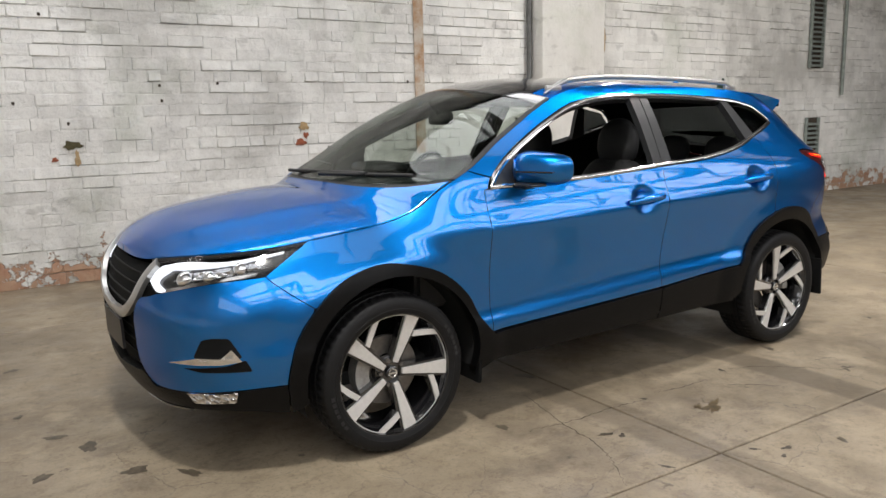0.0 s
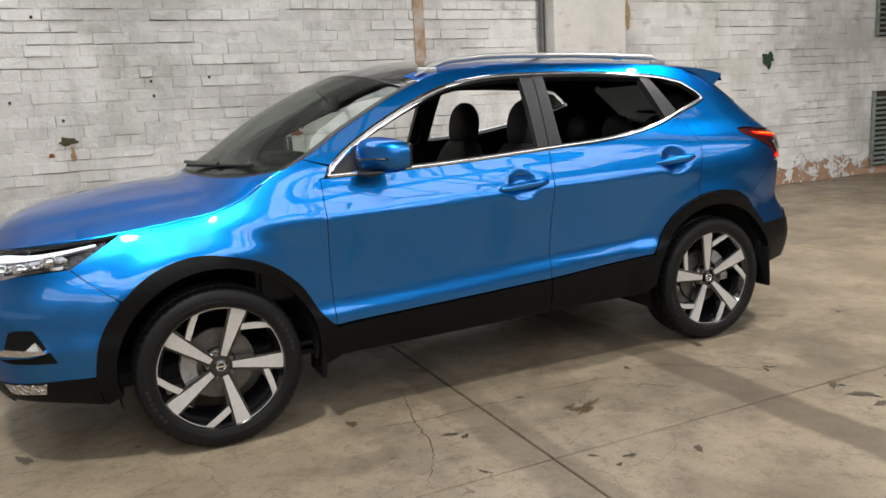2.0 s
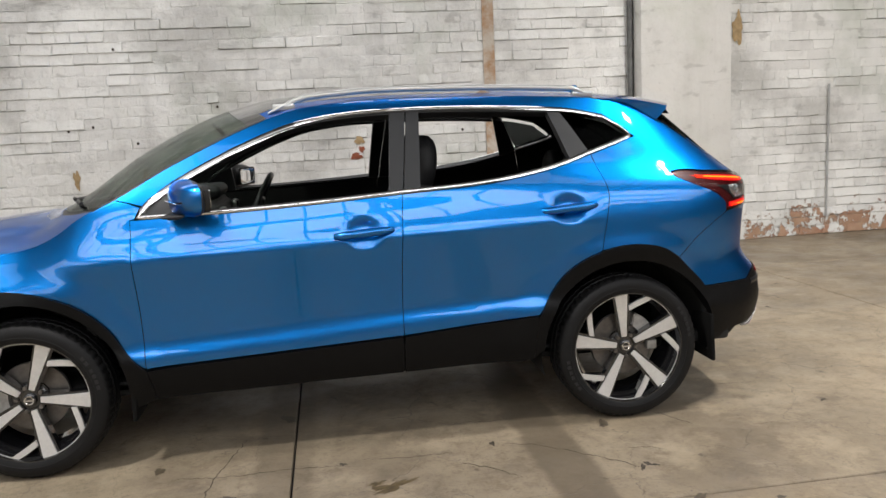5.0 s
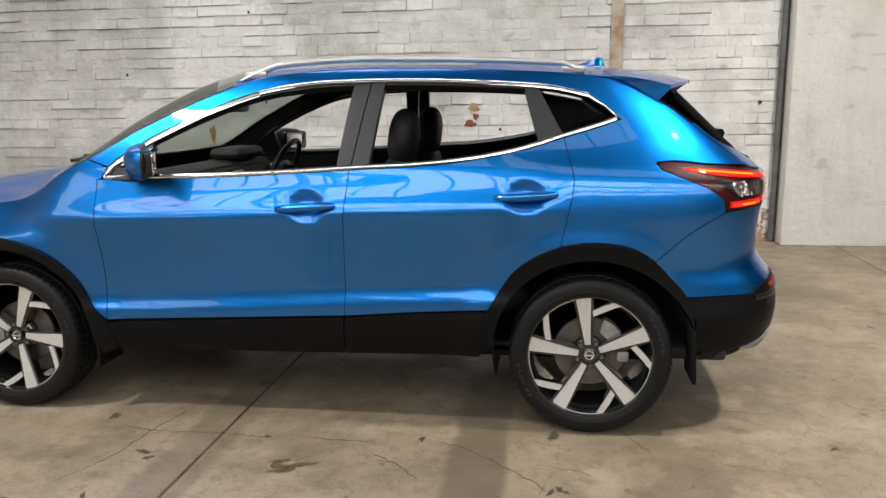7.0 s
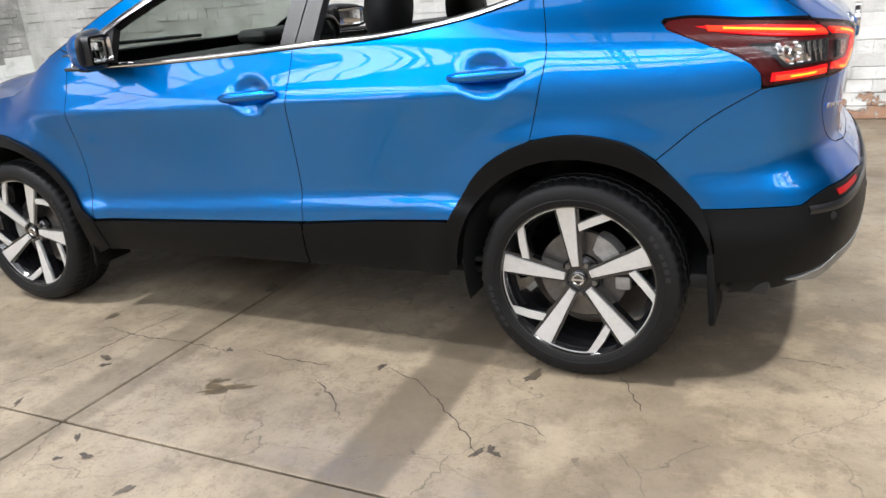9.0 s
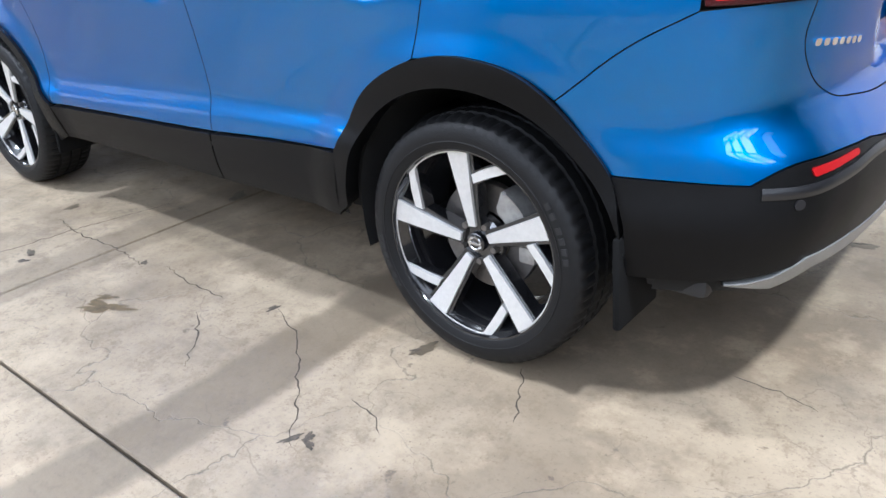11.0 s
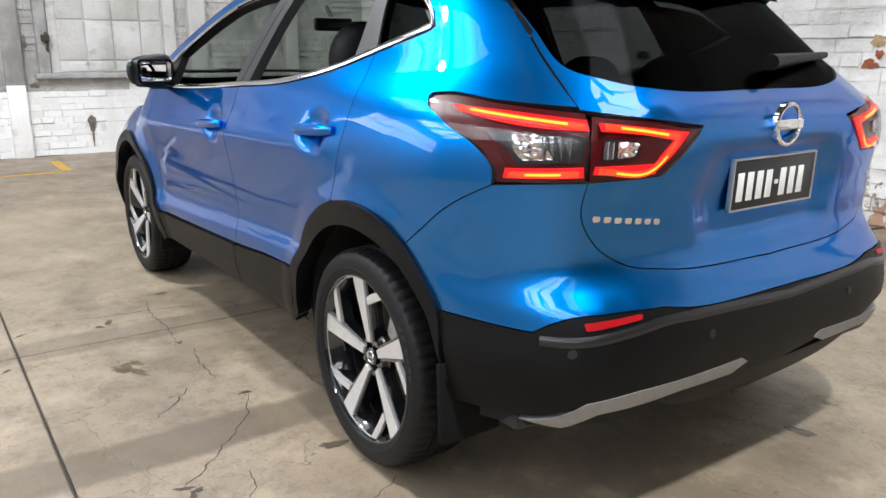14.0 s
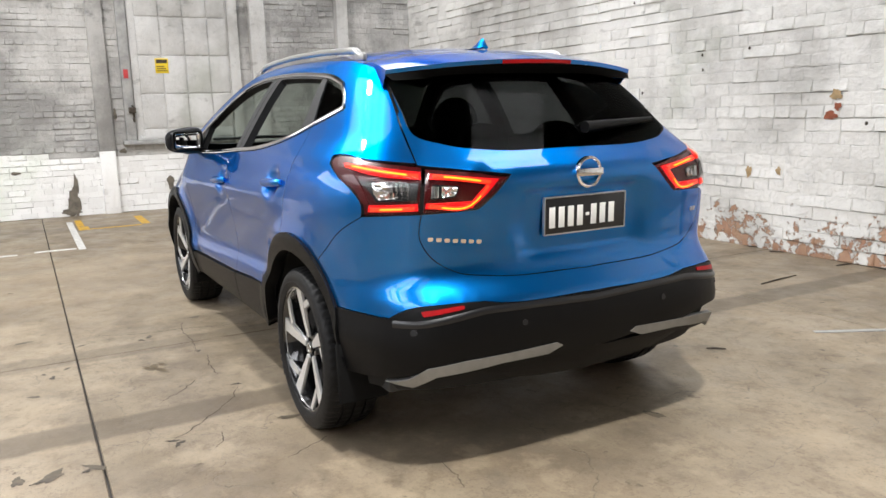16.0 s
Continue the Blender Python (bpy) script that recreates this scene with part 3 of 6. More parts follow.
    # black tube under the bonnet edge, put in for the shade of its gap
    for sg in (-1, 1):
        line = surf(np.linspace(-2.45, -.99, 50), edge_z(np.linspace(-2.45, -.99, 50))) * np.array((1, -sg, 1)) - np.array((0, -sg * .012 * -1, .012))
        tube("bonnet_gutter", [tuple(q) for q in line], .009, SHUT, car, "", 6)

    # tailgate and rear glass
    m = lambda pts: [(2 * S_TAIL - a, b) for a, b in pts][::-1]
    glass_l = spline(((1.795, 1.468), (1.891, 1.402), (1.969, 1.306), (2.017, 1.228), (2.149, 1.186), (2.335, 1.162), (S_TAIL, 1.156)))
    glass = join(glass_l, m(glass_l))
    panel("rear_window", glass, REARTINT, car, "dark tinted rear window", lift=-.004, depth=.004, gap=.002, both=False, inner=REARTINT)
    out_l = spline(((1.759, 1.468), (1.855, 1.426), (1.933, 1.324), (1.981, 1.234), (2.047, 1.126)))
    lamp_in = spline(((2.047, 1.12), (2.203, 1.102), (2.401, 1.078))), spline(((2.401, 1.078), (2.317, 0.994), (2.275, 0.964), (2.257, 0.964))), spline(((2.257, 0.964), (2.077, 0.958)))
    gate_low = spline(((2.077, 0.958), (2.077, 0.874), (2.113, 0.808), (2.203, 0.748), (2.305, 0.73), (S_TAIL, .712)))
    # upper edge runs round the glass: left half and right half meet at the middle
    gate = join(out_l, *lamp_in, gate_low, m(gate_low), m(lamp_in[2]), m(lamp_in[1]), m(lamp_in[0]), m(out_l), join(glass_l, m(glass_l))[::-1])
    tailgate = panel("tailgate", gate, PAINT, car, "blue tailgate with a recessed plate panel", both=False, depth=.02)

    panel("glass_corner", join(spline(((1.775, 1.468), (1.855, 1.425), (1.915, 1.35), (1.95, 1.29))), spline(((1.962, 1.30), (1.895, 1.40), (1.81, 1.468)))), GLOSSBLACK, tailgate, "black corner beside the rear window", lift=.004, depth=.01, gap=0)

    # rear bumper
    clad_top = spline(((1.693, 0.604), (1.807, 0.604), (1.927, 0.604))), spline(((1.927, 0.604), (1.969, 0.628), (1.999, 0.64), (2.113, 0.652), (2.269, 0.652))), spline(((2.269, 0.652), (2.305, 0.646), (S_TAIL, .634)))
    upper = join(seam[::-1], foot, *clad_top, m(clad_top[2]), m(clad_top[1]), m(clad_top[0]), m(foot), m(seam[::-1]), m(gate_low)[::-1], gate_low[::-1])
    panel("rear_bumper", upper, PAINT, car, "blue upper rear bumper", both=False)
    bot = spline(((1.735, 0.37), (1.825, 0.376), (1.933, 0.388), (2.065, 0.424), (2.311, 0.43), (S_TAIL, .425)))
    low_loop = join(clad_top[0], clad_top[1], clad_top[2], m(clad_top[2]), m(clad_top[1]), m(clad_top[0]), [(2 * S_TAIL - 1.72, .5)], m(bot), bot[::-1], [(1.723, 0.502)])
    lower = panel("bumper_cladding", low_loop, CLAD, car, "grained black lower rear bumper", both=False, lift=.006, depth=.03)
    ledge = spline(((1.945, .588), (2.02, .590), (2.137, .604), (2.269, .622), (2.36, .622), (S_TAIL, .612)))
    strip("bumper_ledge", join(ledge, m(ledge)), .024, LEDGE, lower, "smooth rounded edge along the bumper", lift=.008, thick=.012, both=False)
    for sx, sz in ((2.017, .564), (2.42, .565)):
        panel("parking_sensor", round_loop([(sx + .011 * math.cos(q), sz + .011 * math.sin(q)) for q in np.linspace(0, 5.9, 12)], .004), BLACK, lower, "", lift=.008, depth=.006, gap=0)
    panel("reflector", round_loop(((2.041, 0.634), (2.191, 0.646), (2.191, 0.634), (2.047, 0.616)), .006), REDLENS, lower, "red bumper reflector", lift=.009, depth=.01, gap=0)

    # front bumper
    nose = lambda pts: [(2 * S_NOSE - a, b) for a, b in pts][::-1]
    bump = join(spline(((-1.859, 0.814), (-1.673, 0.682))), [q for q in arch_f if q[0] < -1.676][::-1],
                spline(((-1.799, 0.394), (-1.973, 0.388), (-2.189, 0.376), (-2.315, 0.37))), spline(((-2.315, 0.37), (-2.423, 0.376), (-2.477, 0.406), (-2.519, 0.448), (-2.543, 0.514))),
                spline(((-2.543, 0.514), (-2.531, 0.634), (-2.471, 0.712), (-2.375, 0.736))), spline(((-2.333, 0.748), (-2.027, 0.802), (-1.859, 0.814))))
    bumper = panel("front_bumper", bump, PAINT, car, "blue front bumper corner")
    lip_top = spline(((-1.799, 0.394), (-1.973, 0.388), (-2.315, 0.37), (-2.423, 0.37), (-2.489, 0.406), (-2.591, 0.4), (S_NOSE, .37)))
    lip_bot = spline(((-1.817, 0.268), (-2.021, 0.298), (-2.297, 0.292), (S_NOSE, .232)))
    lip = join(lip_top, nose(lip_top), nose(lip_bot), lip_bot[::-1])
    chin = panel("front_lip", lip, CLAD, car, "black lower front bumper lip", both=False, lift=.004, depth=.04)
    strip("lip_edge", lip_bot[20:], .014, GLOSSBLACK, chin, lift=.008)
    g_l = spline(((-2.357, 0.856), (-2.369, 0.748), (-2.465, 0.718), (-2.531, 0.634), (-2.543, 0.514), (-2.501, 0.418), (-2.585, 0.406), (S_NOSE, .375)))
    g_t = spline(((-2.357, 0.856), (-2.531, 0.856), (S_NOSE, .845)))
    grille = panel("grille", join(g_l, nose(g_l), nose(g_t), g_t[::-1]), MATTBLACK, car, "black honeycomb radiator grille", both=False, lift=-.03, depth=.02)
    for z in np.arange(.46, .83, .05):
        strip("grille_bar", spline(((-2.50 - .06 * (z < .6), z), (S_NOSE - .0, z))), .006, SHUT, grille, lift=-.024)
    vee = spline(((-2.411, 0.856), (-2.465, 0.778), (-2.537, 0.7), (-2.639, 0.64), (S_NOSE - .0, .605)), .015)
    strip("grille_vee", vee, .042, SATIN, grille, "broad satin chrome V across the grille", lift=.002, thick=.02)
    panel("plate_holder", round_loop(((S_NOSE - .186, .59), (S_NOSE + .186, .59), (S_NOSE + .186, .46), (S_NOSE - .186, .46)), .006), PLATEBLACK, grille, "black front number plate", both=False, lift=.012, depth=.012, gap=0)
    # fog lamp and air blade
    panel("air_intake", round_loop(((-2.150, 0.522), (-2.105, 0.592), (-2.06, .600), (-1.997, 0.598), (-1.955, 0.522)), .012), MATTBLACK, bumper, "black side intake", lift=.0015, depth=.006, gap=0)
    panel("intake_slot", round_loop(((-2.20, 0.478), (-2.02, 0.492), (-1.945, 0.512), (-1.922, 0.466), (-2.12, 0.466)), .008), MATTBLACK, bumper, "black slot below the blade", lift=.0015, depth=.006, gap=0)
    panel("air_blade", round_loop(((-2.270, 0.496), (-2.129, 0.524), (-2.035, 0.522), (-1.992, 0.556), (-1.958, 0.510), (-2.033, 0.500)), .005), CHROME, bumper, "bright chrome blade in the intake", lift=.010, depth=.012, gap=0)
    panel("fog_lamp", round_loop(((-2.201, 0.376), (-1.985, 0.382), (-1.997, 0.34), (-2.171, 0.334)), .008), CRYSTAL, chin, "clear front fog lamp", lift=.008, depth=.01, gap=0)

    # sills and arches
    skirt = join(spline(((-.826, .438), (-.27, .464), (.275, .488))), dense(np.array([(.275, .488), (.268, .323)])), spline(((.268, .323), (-.16, .316), (-.80, .305))))
    panel("sill_cladding", skirt, CLAD, car, "black plastic sill cladding", lift=.012, depth=.05)
    skirt = join(spline(((.281, .488), (.58, .513), (.896, .536))), [(.868, .345)], spline(((.866, .335), (.56, .329), (.274, .323))), dense(np.array([(.274, .323), (.281, .488)])))
    panel("sill_cladding", skirt, CLAD, car, "black plastic sill cladding", lift=.012, depth=.05)
    for outer, cx, a0, a1, rin in ((ARCH_F, -1.315, 187, -12, .412), (ARCH_R, 1.325, 176, -8, .412)):
        o = spline(outer)
        th = np.radians(np.linspace(a0, a1, 44))
        i = np.stack((cx + rin * np.cos(th), .350 + rin * np.sin(th)), -1)
        if cx > 0:
            loop = join([(.866, .345)], o, i[::-1])
        else:
            loop = join([(-1.805, 0.274)], o, [(-.80, .312)], i[::-1])
        panel("arch_cladding", loop, CLAD, car, "black plastic wheel arch moulding", lift=.014, depth=.05, gap=0)

    # lamps
    hl = join(spline(((-2.429, 0.784), (-2.387, 0.85), (-2.327, 0.874), (-2.015, 0.892), (-1.697, 0.928))), spline(((-1.697, 0.928), (-1.763, 0.886), (-1.859, 0.814))), spline(((-1.859, 0.814), (-2.027, 0.802), (-2.333, 0.748))), spline(((-2.333, 0.748), (-2.429, 0.784))))
    head = panel("headlamp", hl, GLOSSBLACK, car, "clear LED headlamp with a lit daylight strip", lift=-.025, depth=.02, gap=.003)
    drl = join(spline(((-2.417, 0.79), (-2.381, 0.844), (-2.315, 0.862), (-2.015, 0.88), (-1.805, 0.904))), spline(((-1.805, 0.898), (-2.015, 0.868), (-2.297, 0.844))), spline(((-2.297, 0.844), (-2.357, 0.796), (-2.291, 0.766))), spline(((-2.291, 0.766), (-2.333, 0.754), (-2.417, 0.79))))
    panel("daylight_strip", drl, WHITEGLOW, head, "lit white boomerang daylight strip", lift=-.012, depth=.012, gap=.001)
    panel("headlamp_trim", join(spline(((-2.285, 0.772), (-2.027, 0.82), (-1.895, 0.832))), spline(((-1.895, 0.82), (-2.027, 0.808), (-2.285, 0.76)))), CHROME, head, lift=-.010, depth=.012, gap=0)
    panel("reflector_bowl", round_loop(((-2.265, .803), (-2.215, .836), (-1.93, .872), (-1.885, .852), (-2.03, .828)), .008), CRYSTAL, head, "bright faceted headlamp reflector", lift=-.019, depth=.004, gap=0)
    for sp, zp, r in ((-2.20, .815, .034), (-2.09, .828, .026), (-1.97, .852, .030)):
        c, n = skin(sp, zp), skin_normal(sp, zp)
        for flip in (1, -1):
            bm = bmesh.new()
            bmesh.ops.create_uvsphere(bm, u_segments=16, v_segments=10, radius=r, matrix=Matrix.Translation((c[0] - n[0] * .022, (c[1] - n[1] * .022) * flip, c[2] - n[2] * .022)))
            bm_part("projector", bm, CHROME, head if flip > 0 else TWIN[head.name], "bright projector lens")
    panel("headlamp_lens", hl, LENS, head, lift=.001, depth=.003, gap=.003, inner=LENS)

    # tail lamps: outer half on the quarter, inner half on the tailgate
    lo = join(spline(((2.065, 1.12), (1.849, 1.138), (1.639, 1.15), (1.609, 1.144), (1.609, 1.12))), spline(((1.609, 1.12), (1.687, 1.072), (1.789, 1.03), (1.843, 0.982), (1.855, 0.952))), spline(((1.855, 0.952), (2.071, 0.958))))
    li = join(spline(((2.077, 1.114), (2.203, 1.102), (2.395, 1.072))), spline(((2.395, 1.072), (2.317, 0.994), (2.275, 0.964), (2.257, 0.964))), spline(((2.257, 0.964), (2.083, 0.958))))
    for nm, loop, par in (("tail_lamp", lo, car), ("tailgate_lamp", li, tailgate)):
        lamp = panel(nm, loop, DARKRED, par, "dark red tail lamp with lit light guides", lift=-.008, depth=.02, gap=.002)
        panel("lamp_lens", loop, LENS, lamp, lift=.006, depth=.003, gap=.002, inner=LENS)
        if nm == "tail_lamp":
            panel("lamp_rim", join(spline(((1.615, 1.138), (1.687, 1.138), (1.753, 1.102), (1.825, 1.048), (1.873, 0.988))), spline(((1.873, 0.988), (1.849, 0.988), (1.795, 1.036), (1.693, 1.078), (1.615, 1.126)))), DEEPRED, lamp, lift=-.004, depth=.004, gap=0)
            panel("light_guide", join(spline(((1.693, 1.126), (1.849, 1.12), (2.059, 1.102))), spline(((2.059, 1.078), (1.879, 1.09), (1.753, 1.108)))), REDGLOW, lamp, "lit red light guide", lift=-.003, depth=.005, gap=0)
            panel("light_guide", join(spline(((1.873, 0.988), (2.059, 0.994))), spline(((2.065, 0.97), (1.873, 0.964)))), REDGLOW, lamp, "lit red light guide", lift=-.003, depth=.005, gap=0)
            panel("indicator_lens", join(spline(((1.795, 1.072), (2.053, 1.066))), spline(((2.053, 1.006), (1.903, 1))), spline(((1.903, 1), (1.861, 1.036), (1.795, 1.072)))), LAMPBLACK, lamp, "smoked bowl of the indicator", lift=-.0035, depth=.005, gap=0)
            panel("reflector_bowl", round_loop(((1.872, 1.066), (1.935, 1.069), (1.985, 1.012), (1.912, 1.006), (1.884, 1.030)), .008), CRYSTAL, lamp, "bright faceted reflector behind the lens", lift=-.0022, depth=.004, gap=0)
            for k in range(4):
                sr = 1.952 + .0195 * k
                strip("reflector_rib", dense(np.array([(sr, 1.064 - .004 * (k < 1)), (sr + .012, 1.010)])), .013, CHROMEGLASS, lamp, "bright moulded reflector rib", lift=-.002, thick=.003)
        else:
            panel("light_guide", join(spline(((2.089, 1.096), (2.203, 1.084), (2.353, 1.066))), spline(((2.353, 1.066), (2.299, 1.006), (2.263, 0.976))), spline(((2.263, 0.97), (2.089, 0.976))), spline(((2.089, 0.994), (2.257, 0.994))), spline(((2.257, 0.994), (2.275, 1.018), (2.305, 1.048))), spline(((2.305, 1.048), (2.203, 1.066), (2.089, 1.078)))), REDGLOW, lamp, "lit red light guide", lift=-.003, depth=.005, gap=0)
            panel("reversing_lens", round_loop(((2.101, 1.06), (2.203, 1.048), (2.191, 1.012), (2.101, 1.006)), .008), LAMPBLACK, lamp, lift=-.003, depth=.005, gap=0)
            panel("reflector_bowl", round_loop(((2.135, 1.052), (2.195, 1.046), (2.186, 1.016), (2.140, 1.012)), .006), CRYSTAL, lamp, "bright faceted reversing reflector", lift=-.0018, depth=.003, gap=0)
            for k in range(2):
                sr = 2.105 + .014 * k
                strip("reflector_rib", dense(np.array([(sr, 1.052 - .002 * k), (sr + .004, 1.012)])), .012, CHROMEGLASS, lamp, "bright moulded reflector rib", lift=-.0015, thick=.003)
        cores = (spline(((1.72, 1.119), (1.86, 1.106), (2.05, 1.087))), spline(((1.885, .973), (2.05, .979)))) if nm == "tail_lamp" else \
            (spline(((2.10, 1.086), (2.2, 1.074), (2.318, 1.056))), spline(((2.10, .984), (2.255, .984), (2.285, 1.012), (2.312, 1.045))))
        for line in cores:
            strip("light_core", line, .014, CORE, lamp, "bright orange core of the light guide", lift=-.001, thick=.003)
            strip("light_line", line[2:-2], .0055, FILAMENT, lamp, "thin yellow line of light", lift=.0012, thick=.002)
    return front_door, rear_door, tailgate, lower


DARKRED = material("dark_red_lamp_body", (0.055, 0.003, 0.004), 0.3, spec=0.2)
LEDGE = material("smooth_black_plastic", (0.010, 0.010, 0.011), 0.28, spec=0.5)
DEEPRED = material("deep_red_lens", (0.06, 0.002, 0.003), 0.35, spec=0.2)
LAMPBLACK = material("smoked_lamp_bowl", (0.03, 0.03, 0.032), 0.22, 0.3)
CORE = glow_material("lit_orange_core", (1.0, 0.035, 0.010), 1.5)
FILAMENT = glow_material("lit_yellow_line", (1.0, 0.24, 0.012), 2.6)
CHROMEGLASS = material("ribbed_clear_reflector", (0.62, 0.62, 0.63), 0.16, 1.0)
FRONT_DOOR, REAR_DOOR, TAILGATE, LOWER_REAR = build_body()

# black shell behind the panel gaps, put in for the shade inside them
def shell():
    s = np.concatenate((np.linspace(S_NOSE, S_TAIL, 90), np.linspace(S_TAIL, 2 * S_TAIL - S_NOSE, 90)[1:]))
    z = np.linspace(.30, 1.06, 22)
    sg, zg = np.meshgrid(s, z, indexing="ij")
    p = skin(sg, zg) - skin_normal(sg, zg) * .034
    verts, faces = p.reshape(-1, 3), []
    k = len(z)
    for i in range(len(s) - 1):
        for j in range(k - 1):
            c = (p[i, j] + p[i + 1, j + 1]) / 2
            if min(math.hypot(c[0] - w, c[2] - .345) for w in (-1.315, 1.325)) < .47 and abs(c[1]) > .5:
                continue
            if c[2] > edge_z(min(max(s[i] if s[i] <= S_TAIL else 2 * S_TAIL - s[i], EDGE_S[0]), EDGE_S[-1])) - .05 and c[0] < -.83:
                continue
            faces.append((i * k + j, (i + 1) * k + j, (i + 1) * k + j + 1, i * k + j + 1))
    part("inner_shell", verts, faces, SHUT, car, "black inner shell that darkens the panel gaps")


shell()

# ---- fittings of the car ----
def lathe(profile, seg, wobble=None):
    """Turn a profile of (radius, y) round the y axis."""
    verts, faces = [], []
    k = len(profile)
    for i in range(seg):
        a = 2 * math.pi * i / seg
        for j, (r, y) in enumerate(profile):
            rr = r - (wobble(i, j) if wobble else 0)
            verts.append((rr * math.cos(a), y, rr * math.sin(a)))
    for i in range(seg):
        for j in range(k - 1):
            faces.append((i * k + j, i * k + j + 1, ((i + 1) % seg) * k + j + 1, ((i + 1) % seg) * k + j))
    bm = bmesh.new()
    vs = [bm.verts.new(v) for v in verts]
    for f in faces:
        bm.faces.new([vs[q] for q in f])
    return bm


def slab(bm, pts, y0, y1, chamfer=0.0):
    """A plate in the wheel's plane: pts are (angle in degrees, radius), y0 the face, y1 the back."""
    xy = [(r * math.cos(radians(a)), r * math.sin(radians(a))) for a, r in pts]
    f = [bm.verts.new((x, y0, z)) for x, z in xy]
    b = [bm.verts.new((x, y1, z)) for x, z in xy]
    bm.faces.new(f)
    bm.faces.new(b[::-1])
    for i in range(len(f)):
        j = (i + 1) % len(f)
        bm.faces.new((f[i], f[j], b[j], b[i]))


def dished(bm, pts, thick, back=0.0):
    """A plate like slab's whose face sinks towards the hub."""
    face = lambda r: -.068 - .027 * min(1.0, r / .25) + back
    rim_of = lambda off: [bm.verts.new((r * math.cos(radians(a)), face(r) + off, r * math.sin(radians(a)))) for a, r in pts]
    f, b = rim_of(0), rim_of(thick)
    bm.faces.new(f)
    bm.faces.new(b[::-1])
    for i in range(len(f)):
        j = (i + 1) % len(f)
        bm.faces.new((f[i], f[j], b[j], b[i]))


def polar(x, z):
    return math.degrees(math.atan2(z, x)), math.hypot(x, z)


def build_wheel(name, base, rear):
    """A wheel whose outer face looks towards -y, spoke angles starting at base degrees."""
    wheel = new(name)
    tagged(wheel, "wheel with black and machined five-spoke alloy rim")
    # tyre: bead, sidewall, shoulder, tread with grooves
    prof = [(.257, -.098), (.262, -.107), (.274, -.1125), (.294, -.1145), (.312, -.111), (.327, -.103), (.336, -.090), (.3395, -.074),
            (.3405, -.052), (.333, -.050), (.333, -.042), (.3415, -.040), (.342, -.006), (.334, -.004), (.334, .004), (.342, .006), (.3415, .040),
            (.333, .042), (.333, .050), (.3405, .052), (.3395, .074), (.336, .090), (.327, .103), (.312, .111), (.268, .1135), (.243, .098)]
    bm = lathe(prof, 180, lambda i, j: (.0065 if i % 3 == 0 else 0) if j in (6, 7, 8, 19, 20, 21) else (.003 if i % 3 == 0 and j in (11, 12, 15, 16) else 0))
    tyre = bm_part("tyre", bm, RUBBER, wheel, "black low-profile tyre", 28)
    bm = lathe([(.2805, -.1135), (.2825, -.1150), (.2845, -.1138)], 96)
    bm_part("sidewall_ring", bm, RUBBER, tyre)
    # barrel and lip of the rim
    bm = lathe([(.262, -.100), (.2605, -.1045), (.2565, -.1045), (.2545, -.096), (.246, -.085), (.226, -.05), (.222, .02), (.222, .09), (.245, .098)], 96)
    rim = bm_part("rim", bm, GLOSSBLACK, wheel, "gloss black alloy rim")
    for k in range(5):
        a = base - 72 * k
        local = lambda pts: [(a + polar(x, z)[0], polar(x, z)[1]) for x, z in pts]
        # machined spoke, wider at the rim and dished towards the hub
        bm = bmesh.new()
        dished(bm, local([(.046, -.010), (.10, -.0145), (.18, -.023), (.2545, -.0325), (.2590, -.018), (.2600, 0), (.2560, .018), (.2460, .0305), (.18, .0245), (.10, .0180), (.046, .0140)]), .010)
        bmesh.ops.bevel(bm, geom=[e for e in bm.edges], offset=.0012, segments=1, affect="EDGES")
        bm_part("spoke", bm, MACHINED, rim, "bright machined spoke")
        # thin arc along the lip and a broad arm that turns in from its end
        bm = bmesh.new()
        dished(bm, [(a + q, .2620) for q in np.linspace(5, 41, 12)] + [(a + 52, .2240), (a + 62.5, .1960), (a + 61, .1730), (a + 48, .2040), (a + 37, .2490)] + [(a + q, .2510) for q in np.linspace(35, 5, 10)], .010)
        bm_part("rim_arm", bm, MACHINED, rim, "bright machined angled arm")
        # black body behind
        bm = bmesh.new()
        dished(bm, local([(.04, -.020), (.244, -.042), (.247, .040), (.04, .022)]), .040, .009)
        dished(bm, [(a + 38, .250), (a + 45, .255), (a + 66, .196), (a + 66, .055), (a + 56, .055), (a + 59, .170)], .034, .009)
        bm_part("spoke_body", bm, GLOSSBLACK, rim)
        bm = bmesh.new()
        ma = Matrix.Translation((.054 * math.cos(radians(a + 36)), -.052, .054 * math.sin(radians(a + 36)))) @ Matrix.Rotation(radians(90), 4, "X")
        bmesh.ops.create_cone(bm, segments=6, radius1=.0105, radius2=.009, depth=.03, cap_ends=True, matrix=ma)
        bm_part("wheel_nut", bm, STEEL, rim)
    bm = lathe([(.001, -.055), (.036, -.055), (.056, -.053), (.068, -.042), (.068, -.02)], 40)
    bm_part("hub", bm, GLOSSBLACK, rim)
    bm = lathe([(.001, -.073), (.022, -.0725), (.027, -.069), (.029, -.05)], 32)
    cap = bm_part("centre_cap", bm, GLOSSBLACK, rim, "black centre cap with a silver ring mark")
    bm = lathe([(.0145, -.0735), (.0165, -.0750), (.0195, -.0750), (.021, -.0725)], 32)
    bm_box(bm, (-.021, -.0755, -.003), (.021, -.0725, .003))
    bm_part("cap_mark", bm, CHROME, cap)
